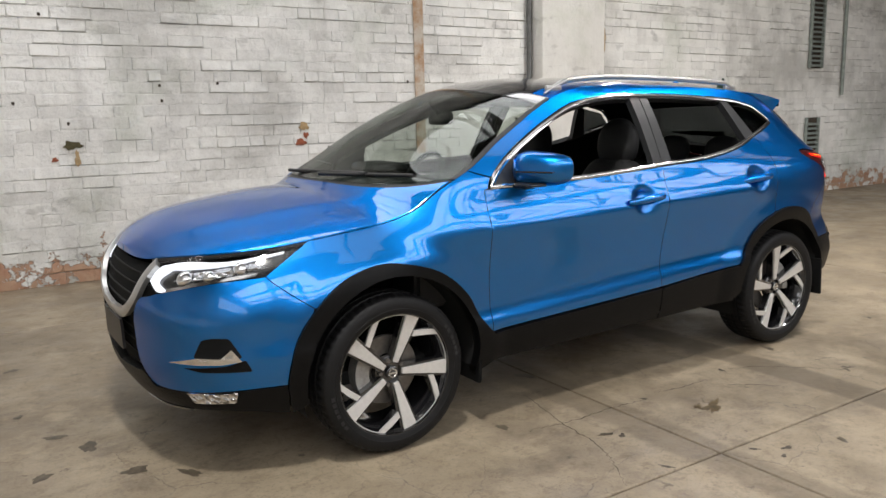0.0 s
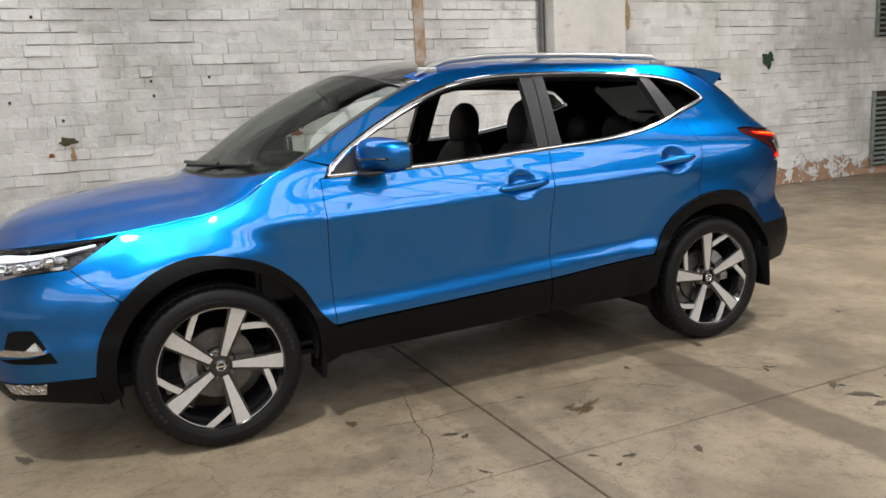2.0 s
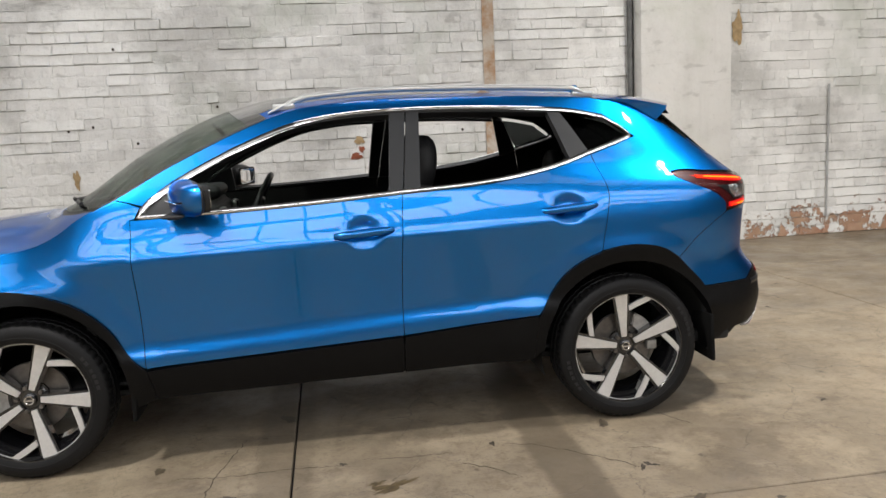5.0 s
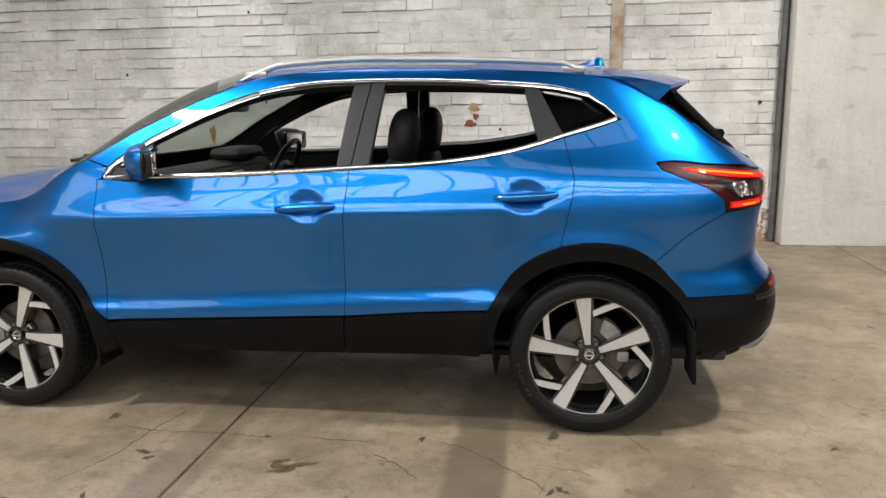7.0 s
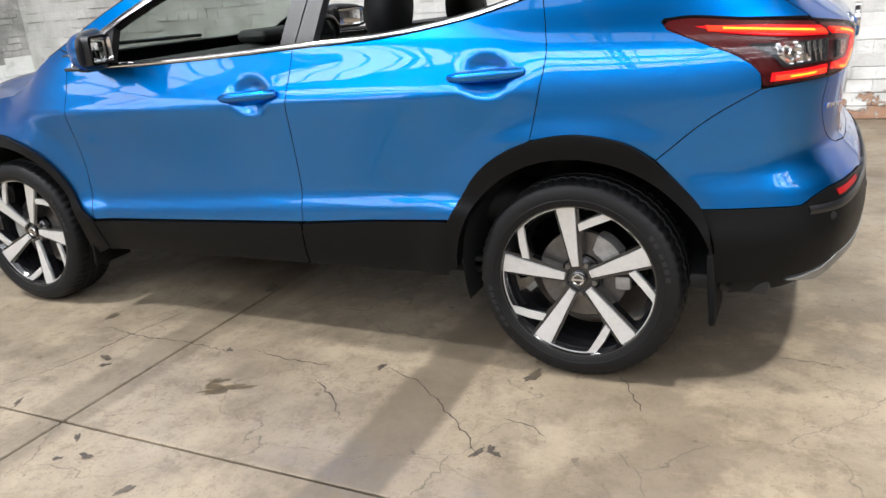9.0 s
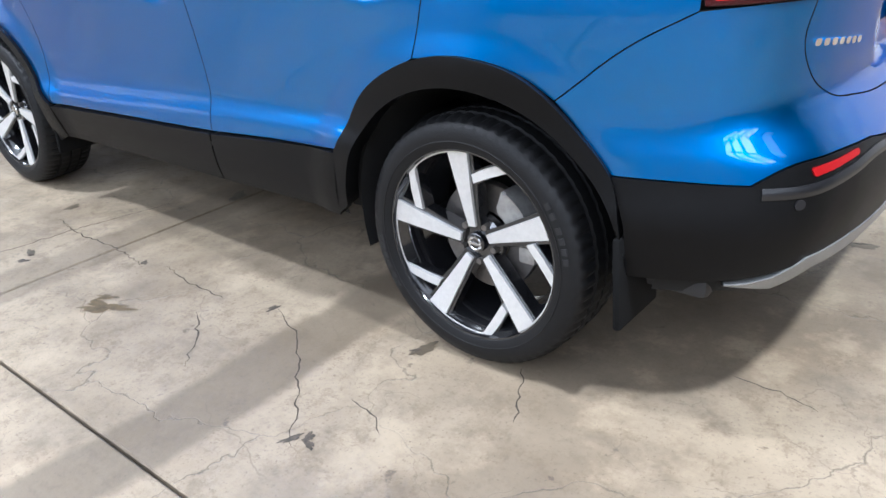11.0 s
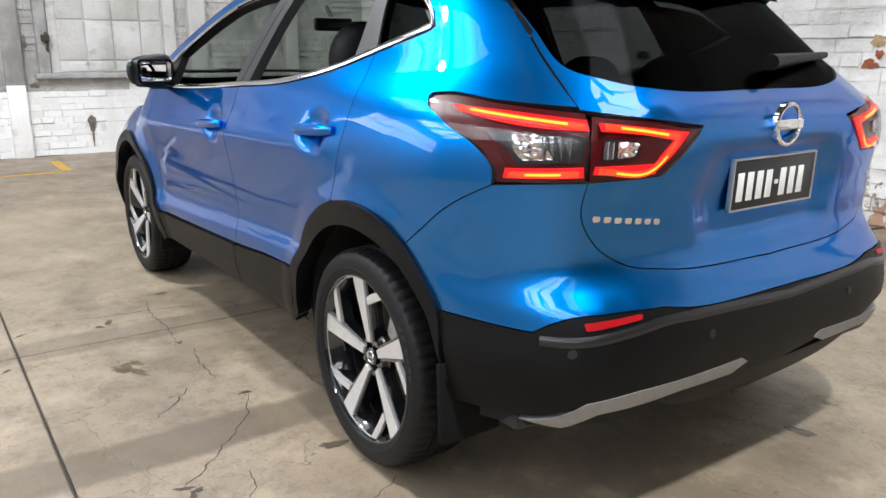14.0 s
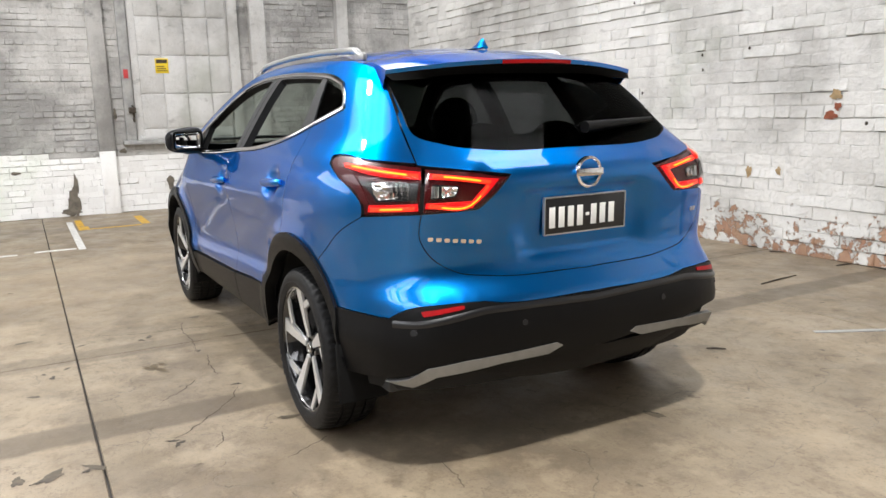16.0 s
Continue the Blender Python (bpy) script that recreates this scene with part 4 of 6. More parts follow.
    # worn raised lettering on the sidewall, as plain bars
    for k, q in enumerate((8, 13, 18, 23, 30, 35, 188, 193, 198, 203, 210, 215)):
        bm = bmesh.new()
        slab(bm, [(q - 1.6, .291), (q + 1.6, .291), (q + 1.6, .305), (q - 1.6, .305)], -.1155, -.110)
        bm_part("sidewall_mark", bm, RUBBERMARK, tyre)
    # brake
    bm = lathe([(.07, .0), (.07, -.012), (.148, -.012), (.150, -.010), (.150, .008), (.07, .01)], 64)
    bm_part("brake_disc", bm, STEEL, wheel)
    bm = bmesh.new()
    side = 175 if not rear else 38
    slab(bm, [(side + q, .158) for q in np.linspace(-30, 30, 9)] + [(side + q, .095) for q in np.linspace(28, -28, 7)], -.038, .03)
    bmesh.ops.bevel(bm, geom=[e for e in bm.edges], offset=.006, segments=2, affect="EDGES")
    bm_part("brake_caliper", bm, CALIPER, wheel, "cast metal brake caliper")
    if rear:
        box("caliper_bracket", (.115, -.045, -.035), (.165, -.01, .012), CALIPER, wheel, "cast bracket below the caliper", .008)
    return wheel


for name, x, base, rear in (("front_wheel", -1.323, 69, False), ("rear_wheel", 1.323, 97, True)):
    w = build_wheel(name, base, rear)
    w.parent = car
    w.matrix_basis = pose(x, -.768, .3425)
    r = copy_thing(w, pose(x, .768, .3425, 0, 0, 180))

# arch liners, floor pan, mud flaps
for cx in (-1.315, 1.325):
    for sgn in (-1, 1):
        th = np.radians(np.linspace(-8, 196, 40))
        bm = bmesh.new()
        rows = []
        for y, lip in ((.836, .05), (.832, .013), (.60, 0), (.50, 0)):
            rads = [.412 + lip * min(max(3 * math.sin(q), 0), 1) for q in th]
            rows.append([bm.verts.new((cx + r * math.cos(q), sgn * y, .345 + r * math.sin(q))) for r, q in zip(rads, th)])
        for a, b in zip(rows, rows[1:]):
            for i in range(len(th) - 1):
                bm.faces.new((a[i], a[i + 1], b[i + 1], b[i]))
        bm.faces.new(rows[-1])
        bm_part("arch_liner", bm, SHUT, car, "dark felt wheel arch liner")
        x0 = cx + .395
        bm = bmesh.new()
        bm_box(bm, (-.010, -.10, -.11), (.010, .10, .12), .008, 2)
        place = pose(x0 + .022, sgn * .775, .350, 0, -3, 0) if cx > 0 else pose(x0 + .03, sgn * .775, .325, 0, 4, 0)
        bmesh.ops.transform(bm, matrix=place, verts=bm.verts)
        bm_part("mud_flap", bm, MATTBLACK, car, "black plastic mud flap")
box("floor_pan", (-2.0, -.74, .29), (1.62, .74, .36), SHUT, car, "dark underbody", .02)

# silver skid trims under the tail
skid_l = np.concatenate([np.linspace(a, b, 8)[:-1] for a, b in zip(np.array([(1.915, .376), (2.018, .362), (2.095, .404), (2.34, .430)]), np.array([(2.018, .362), (2.095, .404), (2.34, .430), (2.557, .432)]))])
up_pts = np.array([(2.587, .455), (2.56, .470), (2.20, .457), (2.064, .438), (2.004, .396), (1.96, .382), (1.915, .376)])
skid_u = np.concatenate([np.linspace(a, b, 8)[:-1] for a, b in zip(up_pts, up_pts[1:])])
panel("skid_trim", join(skid_l, skid_u), SKID, LOWER_REAR, "satin silver lower bumper trim", lift=.0095, depth=.02, gap=0)
panel("lower_valance", join(spline(((2.22, 0.41), (2.42, 0.335), (S_TAIL, .30))), [(2 * S_TAIL - a, b) for a, b in spline(((2.22, 0.41), (2.42, 0.335), (S_TAIL, .30)))][::-1],
      [(2 * S_TAIL - a, b) for a, b in spline(((2.22, 0.43), (2.521, 0.442), (S_TAIL, .44)))], spline(((2.22, 0.43), (2.521, 0.442), (S_TAIL, .44)))[::-1]), CLAD, LOWER_REAR, both=False, lift=-.012)

# spoiler over the rear window
def build_spoiler():
    tt = np.linspace(-1, 1, 41)
    tip = [(1.645 + .148 * (1 - t * t), .588 * t, 1.455 + .034 * (1 - t * t)) for t in tt]
    root = top(np.full(41, 1.5), tt * .985) + np.array((0, 0, .001))
    lowr = [(1.665 + .035 * (1 - t * t), .57 * t, 1.415 + .012 * (1 - t * t)) for t in tt]
    rows = [root]
    tipa = np.array(tip)
    for k in np.linspace(.12, .9, 6):
        rows.append(root * (1 - k) + tipa * k + np.array((0, 0, .012 * math.sin(math.pi * k))))
    rows += [tipa, tipa - np.array((.004, 0, .016))]
    bm = bmesh.new()
    vv = [[bm.verts.new(p) for p in r] for r in rows]
    for a, b in zip(vv, vv[1:]):
        for i in range(40):
            bm.faces.new((a[i], a[i + 1], b[i + 1], b[i]))
    # cheeks down to the quarter panel
    es = np.linspace(1.5, 1.861, 10)
    ee = surf(es, np.interp(es, (1.5, 1.62, 1.75, 1.80, 1.861), (1.50, 1.494, 1.478, 1.45, 1.388))) + np.array((.002, -.004, 0))
    for i, sg in ((0, -1), (40, 1)):
        line = [bm.verts.new((p[0], -sg * p[1], p[2])) for p in ee]
        upper = [vv[k][i] for k in range(len(vv))]
        for k in range(len(line) - 1):
            a, b = upper[min(k, len(upper) - 1)], upper[min(k + 1, len(upper) - 1)]
            f = [line[k], line[k + 1], b] + ([a] if a is not b else [])
            bm.faces.new(f)
    sp = bm_part("spoiler", bm, PAINT, car, "blue roof spoiler above the rear window", 40)
    bm = bmesh.new()
    a = [bm.verts.new(p) for p in tipa - np.array((.006, 0, .017))]
    b = [bm.verts.new(p) for p in lowr]
    c = [bm.verts.new((1.60, .58 * t, 1.46)) for t in tt]
    for p, q in ((a, b), (b, c)):
        for i in range(40):
            bm.faces.new((p[i], p[i + 1], q[i + 1], q[i]))
    bm_part("spoiler_underside", bm, MATTBLACK, sp, "black spoiler underside")
    bm = bmesh.new()
    rows = []
    for y in np.linspace(-.16, .16, 13):
        t = y / .588
        x, z = 1.645 + .148 * (1 - t * t), 1.455 + .034 * (1 - t * t)
        rows.append([bm.verts.new(q) for q in ((x - .006, y, z - .018), (x + .003, y, z - .016), (x + .005, y, z - .003), (x - .004, y, z - .002))])
    for a, b in zip(rows, rows[1:]):
        for i in range(4):
            bm.faces.new((a[i], a[(i + 1) % 4], b[(i + 1) % 4], b[i]))
    bm.faces.new(rows[0])
    bm.faces.new(rows[-1][::-1])
    bm_part("brake_light", bm, REDLENS, sp, "red high-level brake light")


build_spoiler()

# roof rails, aerial fin, mirrors, handles, wipers
for sg in (-1, 1):
    pts = []
    for q in np.linspace(0, 1, 40):
        s = -.24 + 1.64 * q
        e = top(np.array(s), np.array(.93 * sg))
        rise = .030 * min(1, math.sin(math.pi * min(max(q, 0.0), 1.0)) * 3.2) + .004
        pts.append((e[0], e[1], e[2] + rise))
    rail = tube("roof_rail", pts, [.006 + .010 * min(1, 12 * q, 12 * (1 - q)) for q in np.linspace(0, 1, 40)], SATIN, car, "satin silver roof rail", 12, .9)
    for s in (-.17, 1.32):
        e = top(np.array(s), np.array(.93 * sg))
        box("rail_foot", (e[0] - .05, e[1] - .010, e[2] - .005), (e[0] + .05, e[1] + .010, e[2] + .026), SATIN, rail, "", .006)
    m = new("door_mirror")
    m.parent = FRONT_DOOR if sg < 0 else TWIN[FRONT_DOOR.name]
    tagged(m, "blue door mirror with a black lower shell")
    bm = bmesh.new()
    bmesh.ops.create_uvsphere(bm, u_segments=32, v_segments=20, radius=1)
    for v in bm.verts:
        x, y, z = v.co
        p = lambda q, e: math.copysign(abs(q) ** e, q)
        k = 1 / max(abs(x) ** 2 + abs(y) ** 3.2 + abs(z) ** 3.2, 1e-6) ** (1 / 3.0)
        x, y, z = x * k, y * k, z * k
        y2 = y * .122
        v.co = ((-.085 * abs(x) ** .9 if x < 0 else .030 * x) + .46 * sg * y2, sg * .930 + y2, 1.160 + z * (.076 - .012 * (sg * y)))
    bmesh.ops.translate(bm, vec=(-.565, 0, 0), verts=bm.verts)
    back = bm.copy()
    cut = lambda f: f.calc_center_median().x - .46 * (abs(f.calc_center_median().y) - .930) > -.572
    bmesh.ops.delete(bm, geom=[f for f in bm.faces if cut(f)], context="FACES")
    bmesh.ops.delete(back, geom=[f for f in back.faces if not cut(f)], context="FACES")
    bm_part("mirror_shell", bm, PAINT, m, "", 60)
    bm_part("mirror_back", back, BLACK, m, "black rear shell of the mirror", 60)
    bm = bmesh.new()
    bm_box(bm, (-.002, -.098, -.055), (.006, .098, .055), .02, 4)
    bmesh.ops.transform(bm, matrix=pose(-.538, sg * .930, 1.160, 0, 0, -sg * 24.7), verts=bm.verts)
    bm_part("mirror_bezel", bm, BLACK, m)
    bm = bmesh.new()
    bm_box(bm, (.004, -.088, -.047), (.0085, .088, .047), .018, 4)
    bmesh.ops.transform(bm, matrix=pose(-.5375, sg * .930, 1.160, 0, 0, -sg * 24.7), verts=bm.verts)
    bm_part("mirror_glass", bm, MIRROR, m, "silvered mirror glass")
    bm = bmesh.new()
    bm_box(bm, (-.685, sg * .93 - .05, 1.086), (-.595, sg * .93 + .05, 1.100), .007, 2)
    bm_part("mirror_base", bm, BLACK, m, "black lower mirror shell")
    bm = bmesh.new()
    bm_box(bm, (-.675, sg * .88 - .045, 1.075), (-.615, sg * .88 + .045, 1.102), .01, 2)
    bm_part("mirror_arm", bm, BLACK, m)
    bm = bmesh.new()
    bm_box(bm, (-.05, -.09, -.004), (.02, .09, .004), .003, 1)
    bmesh.ops.transform(bm, matrix=pose(-.605, sg * .930, 1.150, 0, 0, -sg * 24.7), verts=bm.verts)
    bm_part("mirror_indicator", bm, GLOSSBLACK, m)

bm = bmesh.new()
prof = ((1.21, 1.560), (1.27, 1.570), (1.325, 1.584), (1.368, 1.602), (1.386, 1.599), (1.394, 1.578), (1.402, 1.550))
for sgn in (1,):
    mid = [bm.verts.new((x, 0, z)) for x, z in prof]
    lft = [bm.verts.new((x, -.030 * (1 - i / 9) - .004, 1.562)) for i, (x, z) in enumerate(prof)]
    rgt = [bm.verts.new((x, .030 * (1 - i / 9) + .004, 1.562)) for i, (x, z) in enumerate(prof)]
    for i in range(len(prof) - 1):
        bm.faces.new((mid[i], mid[i + 1], lft[i + 1], lft[i]))
        bm.faces.new((mid[i], rgt[i], rgt[i + 1], mid[i + 1]))
bm_part("aerial_fin", bm, PAINT, car, "blue shark fin aerial", 60)

for hx, hz, par in ((.128, .968, FRONT_DOOR), (1.052, 1.016, REAR_DOOR)):
    for sg in (-1, 1):
        pts, rad = [], []
        for q in np.linspace(-1, 1, 21):
            sx = hx + .125 * q
            p = skin(hx + .125 * q, hz + .008 * q)
            base = -float(curve(PROFILE_Z, PROFILE_Y, hz)) - .016 * (1 - q ** 6) - .006
            pts.append((float(p[0]), -sg * base, hz + .008 * q))
            rad.append(.0175 * (1 - .35 * abs(q) ** 4) + .001)
        tube("door_handle", pts, rad, PAINT, par if sg < 0 else TWIN[par.name], "blue bar door handle over a round cup", 12, 1.0)

for a, b in ((.52, -.48), (-.10, -.80)):
    p0, p1 = top(np.array(-1.07), np.array(a)), top(np.array(-.985), np.array(b))
    pts = [tuple(p0 * (1 - q) + p1 * q + np.array((-.0, 0, .028 - .01 * q))) for q in np.linspace(0, 1, 12)]
    tube("wiper", pts, .009, BLACK, car, "black windscreen wiper", 8)
c = skin(np.array(2 * S_TAIL - 2.62), np.array(1.20))
w0, w1 = skin(np.array(2 * S_TAIL - 2.66), np.array(1.21)), skin(np.array(2 * S_TAIL - 2.16), np.array(1.235))
n0 = np.array((.03, 0, .012))
tube("rear_wiper", [tuple(w0 * (1 - q) + w1 * q + n0 * (1.2 - .5 * q)) for q in np.linspace(0, 1, 12)], [.023 - .013 * q for q in np.linspace(0, 1, 12)], CLAD, car, "black rear window wiper", 10)

# badge, plate and lettering on the tailgate
bx = float(skin(np.array(S_TAIL), np.array(1.067))[0]) - .001
badge = new("badge")
badge.parent = car
tagged(badge, "round chrome ring badge with a bar")
bm = bmesh.new()
ring = lathe([(.046, -.012), (.048, -.016), (.053, -.017), (.058, -.013), (.058, 0.0)], 48)
bmesh.ops.transform(ring, matrix=pose(bx, 0, 1.067, 0, 0, 90), verts=ring.verts)
bm.free()
bm_part("badge_ring", ring, CHROME, badge)
box("badge_bar", (bx - .002, -.062, 1.053), (bx + .018, .062, 1.081), CHROME, badge, "", .004)
px = float(skin(np.array(S_TAIL), np.array(.915))[0])
plate = new("number_plate")
plate.parent = car
tagged(plate, "black number plate with white characters in a bright frame")
tilt = 2.0
pm = pose(px + .016, .006, .914, 0, tilt, 0)
def plate_box(name, y0, y1, z0, z1, x0, x1, mat, bevel=.002, lab=""):
    bm = bmesh.new()
    bm_box(bm, (x0, y0, z0), (x1, y1, z1), bevel, 2)
    bmesh.ops.transform(bm, matrix=pm, verts=bm.verts)
    return bm_part(name, bm, mat, plate, lab)
plate_box("plate_back", -.187, .187, -.068, .068, -.010, 0, PLATEBLACK)
for y0, y1, z0, z1 in ((-.189, .189, .065, .070), (-.189, .189, -.070, -.065), (-.189, -.1845, -.07, .07), (.1845, .189, -.07, .07)):
    plate_box("plate_frame", y0, y1, z0, z1, -.012, .004, SATIN, .002)
plate_box("plate_character", .0, .016, -.010, .002, 0, .0025, WHITEPRINT, .0008)
for k in range(7):
    y = -.170 + .042 * k + (.022 if k > 3 else 0)
    plate_box("plate_character", y + .004, y + .030, -.044, .032, 0, .0025, WHITEPRINT, .0008)

for k in range(7):
    s0 = 2.104 + .0295 * k
    z0 = .858 - .0033 * k
    panel("model_letter", round_loop(((s0, z0 + .021), (s0 + .021, z0 + .0195), (s0 + .020, z0 + .005), (s0 + .001, z0 + .006)), .006), CHROME, TAILGATE, "", lift=.004, depth=.006, gap=0, both=False)

for k in range(2):
    s0 = 2 * S_TAIL - 2.13 - .022 * k
    panel("trim_letter", round_loop(((s0, .885), (s0 + .015, .885), (s0 + .015, .868), (s0, .868)), .003), SATIN, TAILGATE, "", lift=.004, depth=.006, gap=0, both=False)

# cabin
def build_cabin():
    box("cabin_floor", (-1.0, -.74, .30), (1.9, .74, .36), DASH, car, "dark carpeted cabin floor", .02)
    bm = bmesh.new()
    prof = ((-1.12, 1.01), (-.95, 1.06), (-.72, 1.085), (-.62, 1.06), (-.58, .95), (-.66, .75), (-.95, .55), (-1.12, .55))
    a = [bm.verts.new((x, -.71, z)) for x, z in prof]
    b = [bm.verts.new((x, .71, z)) for x, z in prof]
    bm.faces.new(a)
    bm.faces.new(b[::-1])
    for i in range(len(prof)):
        j = (i + 1) % len(prof)
        bm.faces.new((a[i], a[j], b[j], b[i]))
    bmesh.ops.bevel(bm, geom=bm.edges[:], offset=.02, segments=3, affect="EDGES")
    dash = bm_part("dashboard", bm, DASH, car, "dark moulded dashboard")
    box("instrument_hood", (-.80, .20, 1.08), (-.60, .56, 1.15), DASH, dash, "", .035, 3)
    for y in (-.62, -.1, .1, .66):
        box("air_vent", (-.60, y - .06, .985), (-.565, y + .06, 1.035), SATIN, dash, "", .012)
        box("vent_slats", (-.595, y - .052, .992), (-.560, y + .052, 1.028), BLACK, dash, "", .006)
    box("centre_console", (-.65, -.10, .36), (.45, .10, .66), DASH, car, "dark centre console", .03)
    # steering wheel on the right
    bm = bmesh.new()
    R, r = .185, .016
    for i in range(40):
        a = 2 * math.pi * i / 40
        for k in range(10):
            w = 2 * math.pi * k / 10
            bm.verts.new(((R + r * math.cos(w)) * math.cos(a), (R + r * math.cos(w)) * math.sin(a), r * math.sin(w)))
    bm.verts.ensure_lookup_table()
    for i in range(40):
        for k in range(10):
            bm.faces.new([bm.verts[q] for q in (i * 10 + k, ((i + 1) % 40) * 10 + k, ((i + 1) % 40) * 10 + (k + 1) % 10, i * 10 + (k + 1) % 10)])
    bm_box(bm, (-.06, -.05, -.03), (.06, .05, .02), .02, 3)
    bm_box(bm, (-.18, -.018, -.012), (.18, .018, .004), .006, 2)
    bm_box(bm, (-.018, -.18, -.012), (.018, 0, .004), .006, 2)
    bmesh.ops.transform(bm, matrix=pose(-.42, .37, 1.02, 0, 0, 90) @ pose(0, 0, 0, -62, 0, 0) @ pose(0, 0, 0, 0, 0, 180), verts=bm.verts)
    bm_part("steering_wheel", bm, BLACK, car, "black three-spoke steering wheel", 60)

    def cushion(name, lo, hi, par, m=None, taper=.8, mat=SEATCLOTH, power=4.0):
        bm = bmesh.new()
        bmesh.ops.create_cube(bm, size=1.0)
        bmesh.ops.subdivide_edges(bm, edges=bm.edges[:], cuts=5, use_grid_fill=True)
        for v in bm.verts:
            x, y, z = (2 * q for q in v.co)
            k = 1 / max(abs(x) ** power + abs(y) ** power + abs(z) ** power, 1e-6) ** (1 / power) * max(abs(x), abs(y), abs(z))
            x, y, z = x * k, y * k, z * k
            y *= 1 - (1 - taper) * max(0, z) ** 2
            v.co = (lo[0] + (hi[0] - lo[0]) * (x + 1) / 2, lo[1] + (hi[1] - lo[1]) * (y + 1) / 2, lo[2] + (hi[2] - lo[2]) * (z + 1) / 2)
        if m is not None:
            bmesh.ops.transform(bm, matrix=m, verts=bm.verts)
        return bm_part(name, bm, mat, par, "", 60)

    for y in (-.37, .37):
        seat = new("front_seat")
        seat.parent = car
        tagged(seat, "black front seat with a headrest")
        cushion("seat_cushion", (-.25, y - .25, .42), (.30, y + .25, .62), seat, taper=1)
        cushion("backrest", (-.09, -.25, 0), (.09, .25, .64), seat, pose(.30, y, .52, 0, 14, 0), .78)
        cushion("headrest", (-.075, -.14, 0), (.065, .14, .285), seat, pose(.445, y, 1.085, 0, 7, 0), .70, power=2.5)
        for q in (-.06, .06):
            tube("headrest_post", [(.435, y + q, 1.08), (.46, y + q, 1.19)], .006, CHROME, seat, "", 8)
    bench = new("rear_seat")
    bench.parent = car
    tagged(bench, "black rear bench with three headrests")
    cushion("seat_cushion", (.62, -.66, .42), (1.15, .66, .62), bench, taper=1)
    cushion("backrest", (-.08, -.64, 0), (.08, .64, .58), bench, pose(1.16, 0, .52, 0, 18, 0), .95)
    for y in (-.40, 0, .40):
        cushion("headrest", (-.05, -.13, 0), (.05, .13, .18), bench, pose(1.345, y, 1.06, 0, 8, 0), .75, power=2.8)
    box("parcel_shelf", (1.42, -.62, .98), (1.86, .62, 1.0), DASH, car, "dark parcel shelf", .008)
    # cabin mirror, roof lining edge, inner pillars
    box("cabin_mirror", (-.53, -.11, 1.355), (-.495, .11, 1.425), BLACK, car, "black rear-view mirror", .018, 3)
    tube("mirror_stalk", [(-.52, 0, 1.41), (-.58, 0, 1.48)], .012, BLACK, car, "", 8)
    top_panel("roof_lining", -.28, 1.45, -.93, .93, DASH, car, "dark roof lining", lift=-.035, depth=.006, ns=24, nt=16)


build_cabin()

# ---- hall ----
def position_nodes(m):
    n, l = m.node_tree.nodes, m.node_tree.links
    geo = n.new("ShaderNodeNewGeometry")
    return n, l, geo.outputs["Position"], geo


def noise_node(n, l, vec, scale, detail=6, rough=0.6, stretch=None):
    if stretch:
        mp = n.new("ShaderNodeMapping")
        mp.inputs["Scale"].default_value = stretch
        l.new(vec, mp.inputs[0])
        vec = mp.outputs[0]
    tex = n.new("ShaderNodeTexNoise")
    tex.inputs["Scale"].default_value, tex.inputs["Detail"].default_value, tex.inputs["Roughness"].default_value = scale, detail, rough
    l.new(vec, tex.inputs["Vector"])
    return tex.outputs[0]


def ramp_node(n, l, value, a, b, lo=0.0, hi=1.0):
    r = n.new("ShaderNodeMapRange")
    r.interpolation_type = "SMOOTHSTEP"
    for k, q in zip((1, 2, 3, 4), (a, b, lo, hi)):
        r.inputs[k].default_value = q
    l.new(value, r.inputs[0])
    return r.outputs[0]


def maths(n, l, op, a, b):
    m = n.new("ShaderNodeMath")
    m.operation, m.use_clamp = op, False
    for k, q in enumerate((a, b)):
        if isinstance(q, (int, float)):
            m.inputs[k].default_value = q
        else:
            l.new(q, m.inputs[k])
    return m.outputs[0]


def blend(n, l, factor, a, b):
    m = n.new("ShaderNodeMix")
    m.data_type = "RGBA"
    for k, q in ((0, factor), (6, a), (7, b)):
        if isinstance(q, tuple):
            m.inputs[k].default_value = (*q, 1)
        elif isinstance(q, (int, float)):
            m.inputs[k].default_value = q
        else:
            l.new(q, m.inputs[k])
    return m.outputs[2]


